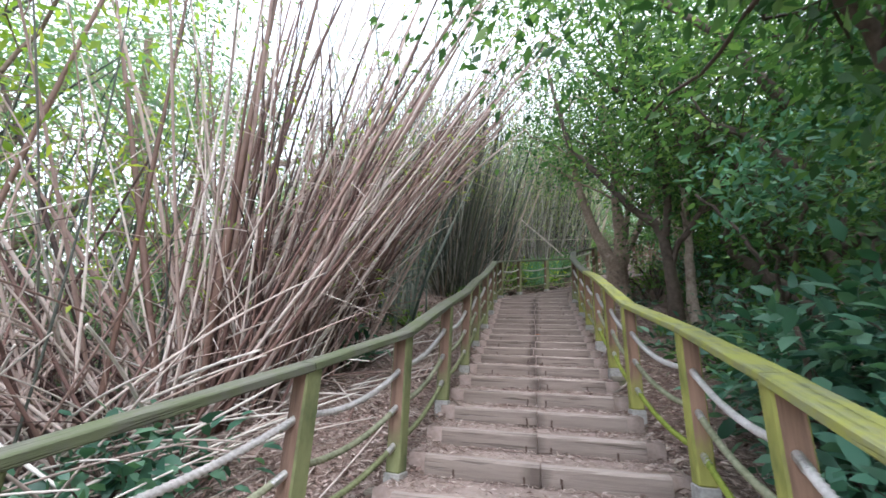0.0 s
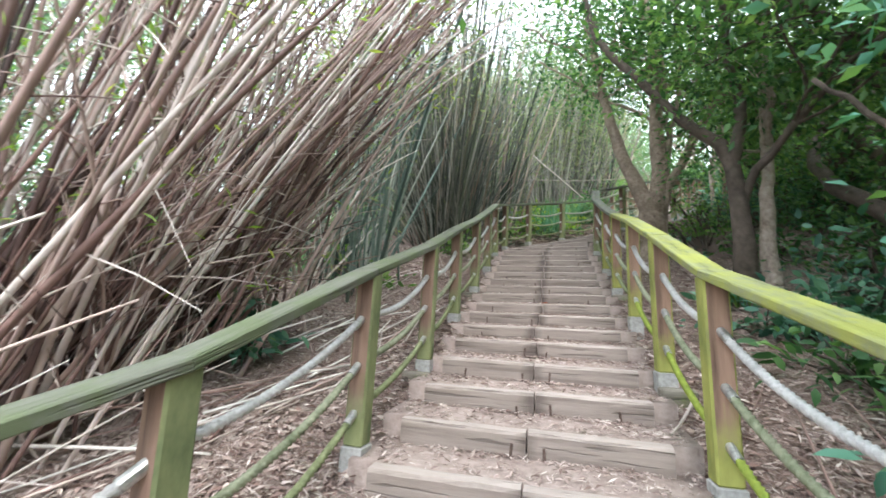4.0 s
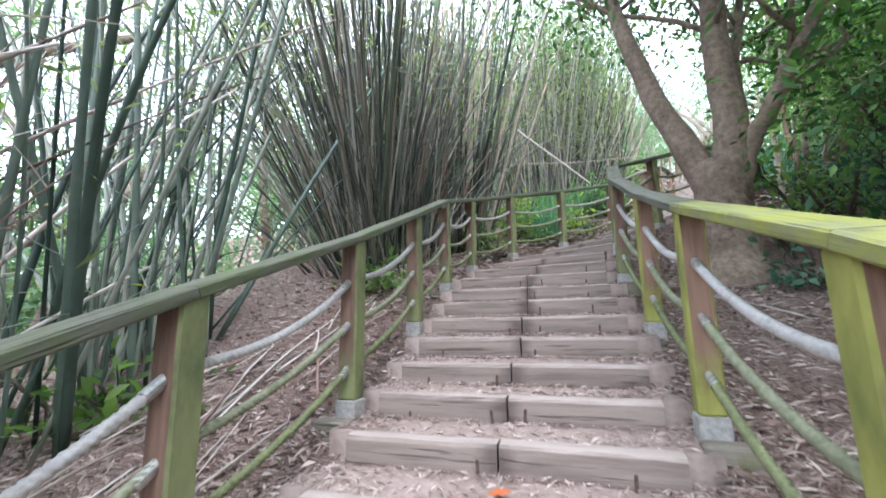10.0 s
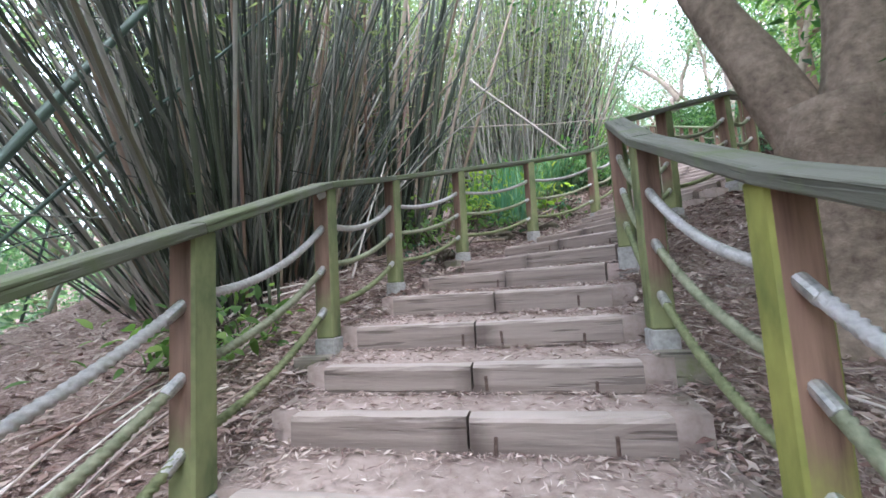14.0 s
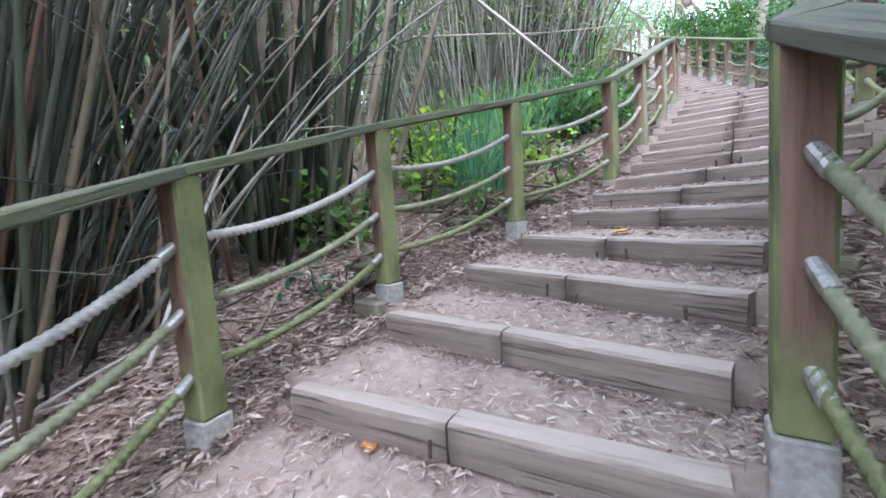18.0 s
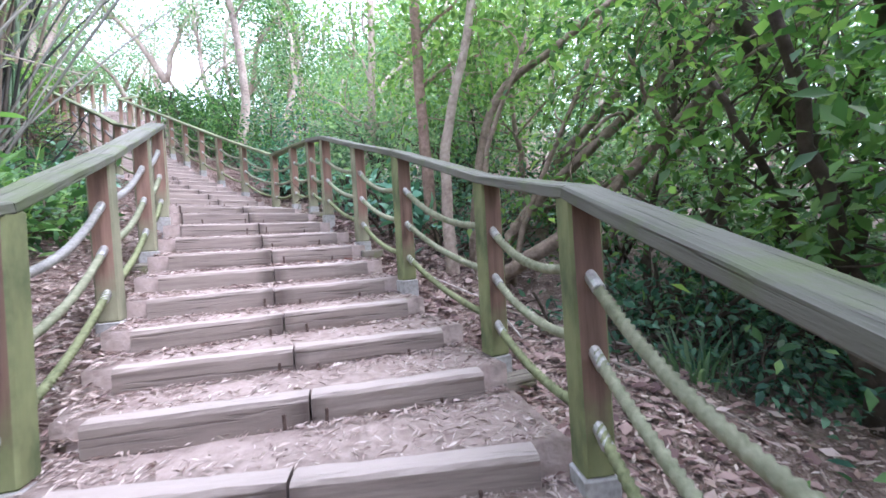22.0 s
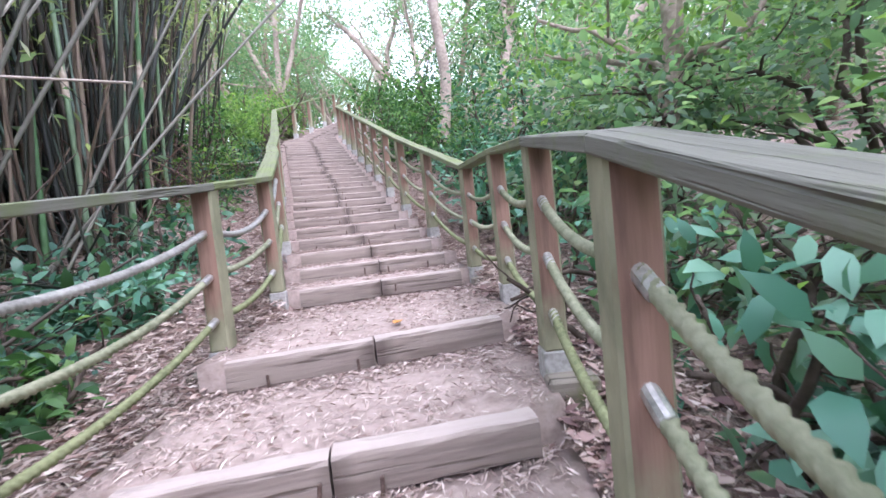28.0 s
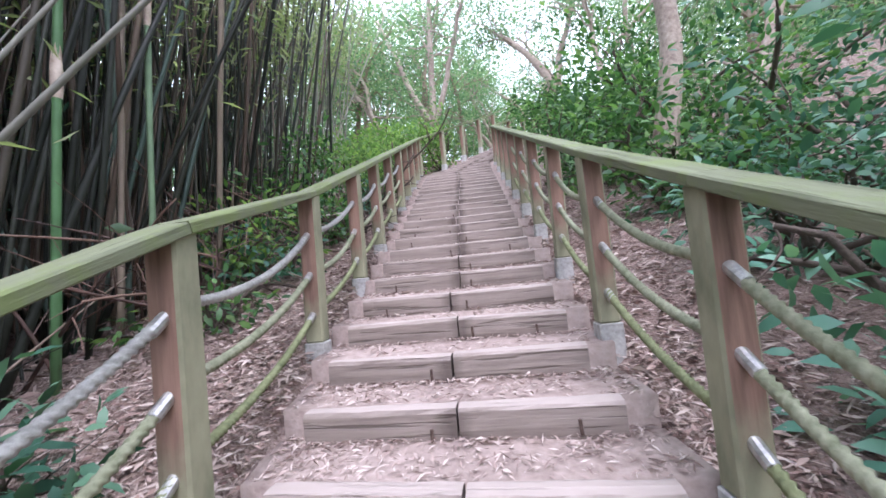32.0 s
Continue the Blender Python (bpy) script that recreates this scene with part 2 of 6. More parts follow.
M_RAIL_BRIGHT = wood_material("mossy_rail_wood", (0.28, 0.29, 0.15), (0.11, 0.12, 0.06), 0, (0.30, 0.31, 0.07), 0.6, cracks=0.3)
M_POST = post_material("post_wood", (0.205, 0.22, 0.105), (0.08, 0.105, 0.05), (0.22, 0.14, 0.105))
M_POST_TAN = post_material("tan_post_wood", (0.26, 0.25, 0.165), (0.155, 0.16, 0.10), (0.27, 0.165, 0.125))
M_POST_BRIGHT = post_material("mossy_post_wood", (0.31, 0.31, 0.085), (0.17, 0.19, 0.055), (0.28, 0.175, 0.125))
M_FOOT = plain_material("concrete", (0.26, 0.25, 0.235), (0.5, 0.48, 0.46), 30, 0.95, 0.3)
M_BLOCK = wood_material("block_wood", (0.29, 0.255, 0.21), (0.12, 0.10, 0.08), 0, (0.16, 0.18, 0.07), 0.3)
M_ROPE = plain_material("grey_rope", (0.36, 0.34, 0.33), (0.64, 0.61, 0.60), 45, 0.9, 0.5)
M_ROPE_OLD = plain_material("old_grey_rope", (0.22, 0.215, 0.20), (0.45, 0.435, 0.41), 45, 0.9, 0.5)
M_ROPE_GREEN = plain_material("mossy_rope", (0.14, 0.155, 0.09), (0.34, 0.34, 0.24), 25, 0.95, 0.6)
M_ROPE_MOSS = plain_material("moss_rope", (0.105, 0.12, 0.06), (0.26, 0.275, 0.145), 25, 0.95, 0.7)
M_ROPE_LIME = plain_material("lime_moss_rope", (0.14, 0.18, 0.03), (0.30, 0.35, 0.06), 25, 0.95, 0.7)
M_STEEL = plain_material("dull_steel", (0.30, 0.295, 0.285), (0.62, 0.60, 0.58), 60, 0.42, 0.1, 0.8)
M_IRON = plain_material("rusty_iron", (0.07, 0.045, 0.038), (0.17, 0.12, 0.10), 60, 0.8, 0.4, 0.3)
M_GROUND = ground_material()
M_TREAD = plain_material("trodden_earth", (0.225, 0.168, 0.148), (0.42, 0.335, 0.30), 14, 0.95, 0.6, 0, 0.02)
M_LITTER = island_material("dry_sheaths", ((0.0, (0.20, 0.13, 0.11)), (0.35, (0.36, 0.275, 0.24)), (0.75, (0.49, 0.40, 0.355)), (1.0, (0.64, 0.555, 0.50))), 0.8)
M_CHIPS = island_material("pale_chips", ((0.0, (0.17, 0.11, 0.095)), (0.3, (0.34, 0.255, 0.225)), (0.75, (0.48, 0.385, 0.345)), (1.0, (0.64, 0.55, 0.50))), 0.8)
M_LITTER_DARK = island_material("dry_leaves", ((0.0, (0.13, 0.07, 0.06)), (0.35, (0.28, 0.185, 0.155)), (0.75, (0.44, 0.335, 0.29)), (1.0, (0.60, 0.50, 0.44))), 0.75)
M_LEAF_DEAD = island_material("dead_broad_leaves", ((0.0, (0.09, 0.05, 0.05)), (0.45, (0.22, 0.135, 0.125)), (0.8, (0.36, 0.25, 0.225)), (1.0, (0.50, 0.40, 0.36))), 0.7)
# dead culm colours raised to carry the open skylight on that side
M_CULM_DRY = island_material("dry_bamboo", ((0.0, (0.055, 0.03, 0.025)), (0.25, (0.19, 0.11, 0.092)), (0.5, (0.35, 0.24, 0.205)), (0.75, (0.54, 0.435, 0.385)), (1.0, (0.76, 0.69, 0.64))), 0.6, 0, 9)
M_CULM_STOUT = island_material("stout_brown_bamboo", ((0.0, (0.05, 0.03, 0.025)), (0.5, (0.12, 0.065, 0.05)), (1.0, (0.24, 0.15, 0.115))), 0.55, 0, 6)
M_CULM_PALE = island_material("bleached_bamboo", ((0.0, (0.26, 0.20, 0.17)), (0.5, (0.49, 0.42, 0.375)), (1.0, (0.74, 0.70, 0.65))), 0.7, 0, 9)
M_CULM_GREEN = island_material("green_bamboo", ((0.0, (0.03, 0.05, 0.04)), (0.3, (0.075, 0.115, 0.092)), (0.65, (0.17, 0.22, 0.18)), (1.0, (0.42, 0.42, 0.36))), 0.5, 0, 8)
M_CULM_GREY = island_material("grey_bamboo", ((0.0, (0.02, 0.024, 0.019)), (0.4, (0.075, 0.084, 0.068)), (0.72, (0.20, 0.19, 0.16)), (1.0, (0.50, 0.47, 0.42))), 0.55, 0, 8)
# far culms: haze painted in as a lighter grey ramp
M_CULM_HAZE = island_material("haze_paled_bamboo", ((0.0, (0.08, 0.08, 0.065)), (0.5, (0.20, 0.19, 0.16)), (1.0, (0.42, 0.385, 0.34))), 0.6, 0, 8)
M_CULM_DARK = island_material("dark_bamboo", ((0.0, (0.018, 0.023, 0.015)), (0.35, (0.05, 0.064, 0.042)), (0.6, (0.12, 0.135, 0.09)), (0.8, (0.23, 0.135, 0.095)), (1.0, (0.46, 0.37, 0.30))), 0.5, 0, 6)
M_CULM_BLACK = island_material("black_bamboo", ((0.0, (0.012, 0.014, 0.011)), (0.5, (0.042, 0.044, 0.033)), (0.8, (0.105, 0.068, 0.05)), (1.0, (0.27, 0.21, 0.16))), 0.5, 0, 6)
M_CULM_FRESH = island_material("fresh_green_bamboo", ((0.0, (0.06, 0.13, 0.055)), (0.6, (0.10, 0.20, 0.085)), (1.0, (0.20, 0.28, 0.17))), 0.4, 0, 7)
M_SHEATH = plain_material("papery_sheath", (0.34, 0.24, 0.18), (0.62, 0.52, 0.44), 18, 0.8, 0.4)
M_BARK = plain_material("bark", (0.10, 0.07, 0.052), (0.34, 0.265, 0.205), 16, 0.9, 0.9, 0, 0.02)
M_BARK_RED = plain_material("reddish_bark", (0.13, 0.08, 0.06), (0.38, 0.26, 0.205), 16, 0.9, 0.8, 0, 0.02)
M_BARK_PALE = plain_material("pale_bark", (0.18, 0.13, 0.105), (0.50, 0.41, 0.345), 15, 0.9, 0.8, 0, 0.02)
M_BARK_DARK = plain_material("dark_bark", (0.04, 0.03, 0.024), (0.13, 0.10, 0.08), 9, 0.9, 0.9, 0, 0.03)
G_MID = ((0.0, (0.028, 0.075, 0.03)), (0.5, (0.072, 0.16, 0.062)), (0.85, (0.14, 0.26, 0.09)), (1.0, (0.22, 0.345, 0.12)))
G_DEEP = ((0.0, (0.03, 0.085, 0.06)), (0.5, (0.065, 0.16, 0.108)), (1.0, (0.15, 0.28, 0.185)))
G_LIGHT = ((0.0, (0.08, 0.15, 0.055)), (0.5, (0.155, 0.26, 0.095)), (1.0, (0.28, 0.39, 0.14)))
G_BAMBOO = ((0.0, (0.14, 0.18, 0.095)), (0.5, (0.25, 0.29, 0.165)), (1.0, (0.42, 0.43, 0.30)))
M_LEAF = island_material("leaves", G_MID, 0.45, 0.42)
M_LEAF_DEEP = island_material("deep_green_leaves", G_DEEP, 0.4, 0.35)
M_LEAF_TEAL = island_material("teal_leaves", ((0.0, (0.075, 0.20, 0.14)), (0.6, (0.14, 0.31, 0.225)), (1.0, (0.25, 0.43, 0.32))), 0.4, 0.3)
M_LEAF_LIGHT = island_material("light_green_leaves", G_LIGHT, 0.5, 0.6)
M_LEAF_BAMBOO = island_material("bamboo_leaves", G_BAMBOO, 0.6, 0.55)
# distance haze put into the leaf colour: paler and bluer green
G_HAZE = ((0.0, (0.105, 0.185, 0.13)), (0.5, (0.18, 0.28, 0.20)), (1.0, (0.31, 0.395, 0.29)))
M_LEAF_HAZE = island_material("haze_paled_leaves", G_HAZE, 0.6, 0.6)
M_LEAF_VIVID = island_material("vivid_green_leaves", ((0.0, (0.07, 0.15, 0.055)), (0.5, (0.13, 0.26, 0.09)), (1.0, (0.25, 0.40, 0.14))), 0.35, 0.5)
M_LEAF_YELLOW = island_material("yellow_green_leaves", ((0.0, (0.16, 0.26, 0.05)), (0.6, (0.30, 0.42, 0.08)), (1.0, (0.48, 0.50, 0.10))), 0.45, 0.6)
M_ORANGE = island_material("fallen_orange_leaf", ((0, (0.42, 0.10, 0.04)), (0.5, (0.55, 0.2, 0.05)), (1, (0.66, 0.45, 0.05))), 0.6)
M_ROCK = plain_material("mossy_rock", (0.04, 0.04, 0.025), (0.15, 0.125, 0.09), 11, 0.95, 0.9, 0, 0.05)

# ---- mesh helpers ----


def mesh_of(name, verts, faces, mat, smooth=False):
    me = bpy.data.meshes.new(name)
    me.from_pydata([tuple(v) for v in verts] if not isinstance(verts, np.ndarray) else verts.tolist(), [], faces if isinstance(faces, list) else faces.tolist())
    me.materials.append(mat)
    if smooth:
        me.shade_smooth()
    me.update()
    return me


def part(name, me, parent, label="", m=None):
    ob = new(name, me)
    ob.parent = parent
    if m is not None:
        ob.matrix_basis = m
    if label:
        ob["label"] = label
    return ob


def thing(name, label, category, group="", kind="", m=None, me=None):
    ob = new(name, me)
    if m is not None:
        ob.matrix_basis = m
    return tagged(ob, label, category, group, kind)


def chamfered(sx, sy, sz, c, base=False):
    """A box with cut edges: 24 corners. base: z runs from 0 up."""
    hx, hy, hz = sx / 2, sy / 2, sz / 2
    bm = bmesh.new()
    bmesh.ops.create_cube(bm, size=1.0)
    for v in bm.verts:
        v.co = Vector((v.co.x * sx, v.co.y * sy, v.co.z * sz + (hz if base else 0)))
    bmesh.ops.bevel(bm, geom=list(bm.edges), offset=c, segments=1, affect="EDGES")
    bm.verts.index_update()
    vs, fs = [tuple(v.co) for v in bm.verts], [[v.index for v in f.verts] for f in bm.faces]
    bm.free()
    return vs, fs


def tube(points, radii, sides=6, lobes=0, twist=0.0, caps=True):
    """A tube round a line of points; lobes and twist make it a laid rope."""
    p = np.asarray(points, float)
    k = len(p)
    r = np.broadcast_to(np.asarray(radii, float), (k,))
    d = np.gradient(p, axis=0)
    d /= np.linalg.norm(d, axis=1)[:, None] + 1e-9
    ref = np.where(np.abs(d[:, 2:3]) > 0.9, np.array([[1.0, 0, 0]]), np.array([[0, 0, 1.0]]))
    if np.abs(d[:, 2]).mean() > 0.6:
        ref = np.broadcast_to(np.array([[1.0, 0.13, 0]]), d.shape)
    else:
        ref = np.broadcast_to(np.array([[0.0, 0.1, 1.0]]), d.shape)
    u = np.cross(d, ref)
    u /= np.linalg.norm(u, axis=1)[:, None] + 1e-9
    w = np.cross(d, u)
    a = np.arange(sides) / sides * 2 * np.pi
    if lobes:
        s = np.r_[0, np.cumsum(np.linalg.norm(np.diff(p, axis=0), axis=1))]
        th = a[None] + 0 * s[:, None]
        rr = r[:, None] * (0.64 + 0.48 * np.abs(np.sin(lobes * (th - twist * s[:, None]) / 2)))
    else:
        th, rr = np.broadcast_to(a, (k, sides)), np.broadcast_to(r[:, None], (k, sides))
    v = p[:, None] + rr[..., None] * (np.cos(th)[..., None] * u[:, None] + np.sin(th)[..., None] * w[:, None])
    i = np.arange(k - 1)[:, None] * sides
    j = np.arange(sides)
    f = np.stack([i + j, i + (j + 1) % sides, i + sides + (j + 1) % sides, i + sides + j], -1).reshape(-1, 4).tolist()
    if caps:
        f += [list(range(sides))[::-1], list(range((k - 1) * sides, k * sides))]
    return v.reshape(-1, 3), f


class Heap:
    """Gathers pieces into one mesh."""

    def __init__(self):
        self.v, self.f, self.n = [], [], 0

    def add(self, v, f):
        self.v.append(np.asarray(v, float))
        self.f += [[i + self.n for i in q] for q in f]
        self.n += len(v)

    def mesh(self, name, mat, smooth=False):
        return mesh_of(name, np.concatenate(self.v), self.f, mat, smooth)


def leaves_mesh(name, at, out, size, mat, width=0.45, fold=0.25, seed=1, spread=0.9, fine=False):
    """Leaves as folded lozenges of six corners, one at each place, turned out along the given ways with some chance."""
    rng = np.random.default_rng(seed)
    at, out = np.asarray(at, float), np.asarray(out, float)
    k = len(at)
    out = out + rng.normal(0, spread, (k, 3))
    out /= np.linalg.norm(out, axis=1)[:, None] + 1e-9
    up = rng.normal(0, 0.5, (k, 3)) + np.array([0, 0, 1.0])
    side = np.cross(out, up)
    side /= np.linalg.norm(side, axis=1)[:, None] + 1e-9
    nor = np.cross(side, out)
    ln = (np.asarray(size) * rng.uniform(0.65, 1.35, k))[:, None]
    wd = ln * width * 0.5
    if fine:
        v = np.stack([at, at + out * ln * 0.3 + side * wd * 0.9 + nor * wd * fold, at + out * ln * 0.68 + side * wd * 0.75 + nor * (wd * fold - ln * 0.05), at + out * ln - nor * ln * 0.16,
                      at + out * ln * 0.68 - side * wd * 0.75 + nor * (wd * fold - ln * 0.05), at + out * ln * 0.3 - side * wd * 0.9 + nor * wd * fold], 1)
        corners, shape = 6, ((0, 1, 5), (1, 2, 4), (1, 4, 5), (2, 3, 4))
    else:
        v = np.stack([at, at + out * ln * 0.45 + side * wd + nor * wd * fold, at + out * ln - nor * ln * 0.12, at + out * ln * 0.45 - side * wd + nor * wd * fold], 1)
        corners, shape = 4, ((0, 1, 2), (0, 2, 3))
    f = (np.arange(k)[:, None, None] * corners + np.array(shape)[None]).reshape(-1, 3)
    me = bpy.data.meshes.new(name)
    me.vertices.add(corners * k)
    me.vertices.foreach_set("co", v.reshape(-1).astype(np.float32))
    me.loops.add(3 * len(f))
    me.loops.foreach_set("vertex_index", f.reshape(-1).astype(np.int32))
    me.polygons.add(len(f))
    me.polygons.foreach_set("loop_start", (np.arange(len(f)) * 3).astype(np.int32))
    me.materials.append(mat)
    me.update(calc_edges=True)
    return me

# ---- plan: handrail posts, foot of the timber (x, y, z) ----
LEFT = [(3, -2.07, 1.62), (3.12, -0.96, 1.95), (3.24, 0.33, 2.32), (3.27, 1.38, 2.63), (3.04, 2.61, 3.1), (2.765, 3.815, 3.505), (2.44, 4.99, 3.95), (2.138, 6.214, 4.39), (1.837, 7.397, 4.867), (1.53, 8.52, 5.33), (1.281, 9.771, 5.7), (1.49, 11.02, 6.045), (2.1, 12.3, 6.366), (2.895, 13.5, 6.71), (3.26, 14.61, 7.16), (3.585, 15.71, 7.62), (3.842, 16.81, 8.023), (4.066, 18.346, 8.289), (4.19, 19.48, 8.503), (4.065, 20.66, 8.98), (3.79, 22.037, 9.385), (3.65, 23.12, 9.81)]
RIGHT = [(5.95, -1.6, 1.7), (5.8, -0.45, 2.02), (5.62, 0.75, 2.36), (5.375, 2, 2.72), (4.95, 3.17, 3.12), (4.69, 4.21, 3.545), (4.42, 5.37, 3.985), (4.12, 6.63, 4.4), (3.845, 7.81, 4.83), (3.545, 8.87, 5.325), (3.4, 9.98, 5.854), (3.845, 11.14, 6.285), (4.55, 12.03, 6.64), (4.97, 12.87, 6.85), (5.16, 13.98, 7.25), (5.44, 15.14, 7.61), (5.67, 16.39, 8.02), (5.93, 17.42, 8.25), (6.13, 18.6, 8.43), (6.14, 19.66, 8.49), (5.95, 20.99, 8.964), (5.727, 22.08, 9.39)]


def onward(side, end, bays):
    """Evenly spaced posts up the last straight flight."""
    a, b = np.array(side[-1]), np.array(end)
    side += [tuple(a + (b - a) * i / bays) for i in range(1, bays + 1)]


onward(LEFT, (2.4, 30.36, 12.6), 7)
onward(RIGHT, (4.5, 30.96, 12.8), 8)
onward(LEFT, (4.25, 34.95, 14.68), 4)
onward(RIGHT, (6.2, 35.35, 14.73), 4)
LEFT_A, RIGHT_A = np.array(LEFT), np.array(RIGHT)


def side_at(side, z):
    return np.array([np.interp(z, side[:, 2], side[:, i]) for i in range(2)] + [z])


def centre_at(z):
    return (side_at(LEFT_A, z) + side_at(RIGHT_A, z)) / 2


# line along the middle of the stair, lengthened at both ends for the lie of the land
ZS = np.linspace(LEFT_A[0, 2], 14.62, 290)
MID = np.array([centre_at(z) for z in ZS])
lower, upper = MID[0] - MID[6], MID[-1] - MID[-9]
lower, upper = lower / np.linalg.norm(lower[:2]), upper / np.linalg.norm(upper[:2])
MID = np.concatenate([[MID[0] + lower * np.array([1, 1, 0.5]) * d for d in np.arange(30, 0, -0.5)], MID, [MID[-1] + upper * np.array([1, 1, 0.45]) * d for d in np.arange(0.5, 40, 0.5)]])
MID_D = np.gradient(MID[:, :2], axis=0)
MID_D /= np.linalg.norm(MID_D, axis=1)[:, None]


def hill(x, y):
    """Height of the ground, before the stair is cut in, with the distance from the stair's middle (right is positive)."""
    x, y = np.atleast_1d(np.asarray(x, float)), np.atleast_1d(np.asarray(y, float))
    z, d = np.empty_like(x), np.empty_like(x)
    for a in range(0, len(x), 4000):
        s = slice(a, a + 4000)
        q = np.stack([x[s], y[s]], -1)[:, None] - MID[None, :, :2]
        near = (q**2).sum(-1)
        i = near.argmin(1)
        w = np.exp(-(near - near.min(1)[:, None]) / 0.25)
        zz = (w * MID[None, :, 2]).sum(1) / w.sum(1)
        qq = q[np.arange(len(i)), i]
        side = MID_D[i, 0] * qq[:, 1] - MID_D[i, 1] * qq[:, 0]
        dist = np.sqrt(near[np.arange(len(i)), i]) * np.where(side > 0, -1, 1)
        yy = MID[i, 1]
        off = np.maximum(np.abs(dist) - 1.15, 0)
        left = np.interp(yy, [-4, 3, 6, 8, 10, 12, 15, 17, 22, 30], [0.2, 0.2, 0.12, 0.12, 0.24, 0.32, 0.22, 0.02, 0.04, 0.05])
        right = np.interp(yy, [-4, 4, 8, 10, 13, 15, 17, 19, 22, 30], [-0.12, 0.05, 0.1, -0.22, -0.2, -0.04, 0.16, 0.2, 0.18, 0.08])
        drop = np.interp(yy, [-4, 9, 13, 18], [0.36, 0.42, 0.14, 0.0]) * np.clip(off - 2.6, 0, 22)
        rise = np.where(dist < 0, left * np.minimum(off, 2.8) - drop, right * np.minimum(off, 7))
        bumps = 0.07 * np.sin(x[s] * 0.9 + 1.3 * np.sin(y[s] * 0.47)) * np.sin(y[s] * 1.1 + 0.7 * x[s]) + 0.03 * np.sin(x[s] * 3.7 + 2 * np.sin(y[s] * 1.9)) * np.sin(y[s] * 4.3 + x[s])
        z[s] = zz - 0.13 + rise + bumps * np.minimum(off * 1.5, 1)
        d[s] = dist
    return z, d


def aside(p):
    """Distance of places from the middle of the stair."""
    p = np.asarray(p, float)
    out = np.empty(len(p))
    for a in range(0, len(p), 20000):
        q = p[a:a + 20000, None, :2] - MID[None, ::3, :2]
        out[a:a + 20000] = np.sqrt((q**2).sum(-1).min(1))
    return out


def clear_of_stair(p, base, low=2.5, wide=1.75):
    """Which leaves stay clear of the walking way and the handrails."""
    w = np.asarray(p, float) + np.asarray(base, float)
    z = np.empty(len(w))
    for a in range(0, len(w), 20000):
        q = w[a:a + 20000, None, :2] - MID[None, ::3, :2]
        z[a:a + 20000] = MID[::3, 2][(q**2).sum(-1).argmin(1)]
    return (aside(w) > wide) | (w[:, 2] - z > low)


def build_ground():
    def axis(lo, hi, a, b, fine):
        far_lo = lo - np.geomspace(0.6, lo - a, 14)[::-1]
        far_hi = hi + np.geomspace(0.6, b - hi, 14)
        return np.r_[far_lo, np.arange(lo, hi, fine), far_hi]

    xs, ys = axis(-4, 12, -160, 170, 0.2), axis(-5, 27, -150, 220, 0.22)
    gx, gy = np.meshgrid(xs, ys)
    z, d = hill(gx.ravel(), gy.ravel())
    z = z - 0.2 * np.clip((1.02 - np.abs(d)) / 0.2, 0, 1) * (gy.ravel() < 38.5)
    v = np.stack([gx.ravel(), gy.ravel(), z], -1)
    w, h = len(xs), len(ys)
    i = (np.arange(h - 1)[:, None] * w + np.arange(w - 1)).ravel()
    f = np.stack([i, i + 1, i + w + 1, i + w], -1)
    ob = new("ground", mesh_of("ground", v, f, M_GROUND, True))
    tagged(ob, "reddish forest floor covered with dry bamboo sheaths and leaves", "ground", kind="structure")


build_ground()

# ---- stair: pairs of timber sleepers with trodden earth behind them ----
LEVELS = [3.507 + 0.15877 * k for k in range(-12, 31)]
LEVELS = [z + float(np.interp(z, (3.6, 3.9, 4.6, 5.3, 5.7, 6.0, 6.4, 6.8, 7.0, 7.5, 7.9, 8.3), (0.03, 0, -0.045, -0.04, 0.005, 0.04, 0.045, 0.015, -0.01, -0.065, -0.045, 0.03))) for z in LEVELS] + [8.495 + 0.1605 * k for k in range(39)]
SLEEPER_SHAPES = []


def sleeper_mesh(length, seed):
    """A squared timber with a cracked face and worn edges."""
    rng = random.Random(seed)
    xs = np.linspace(-length / 2, length / 2, 9)
    ring = np.array([(-0.06, -0.16), (-0.066, -0.1), (-0.064, -0.04), (-0.062, -0.016), (-0.05, -0.001), (0.0, 0.004), (0.05, 0.0), (0.062, -0.02), (0.062, -0.16)])
    v = []
    for k, x in enumerate(xs):
        for j, (y, z) in enumerate(ring):
            v.append((x, y + rng.uniform(-0.003, 0.003) + (0.004 if j in (2, 4) else 0) * rng.random(), z + rng.uniform(-0.003, 0.003)))
    n = len(ring)
    f = [[i * n + j, i * n + (j + 1) % n, (i + 1) * n + (j + 1) % n, (i + 1) * n + j] for i in range(len(xs) - 1) for j in range(n)]
    f += [list(range(n)), list(range((len(xs) - 1) * n, len(xs) * n))[::-1]]
    me = mesh_of("sleeper", [Vector(p) for p in v], f, M_SLEEPER)
    return me


for k in range(6):
    SLEEPER_SHAPES.append(sleeper_mesh(0.84, 40 + k))
STAKE = mesh_of("stake", *chamfered(0.016, 0.012, 0.075, 0.003), M_IRON)


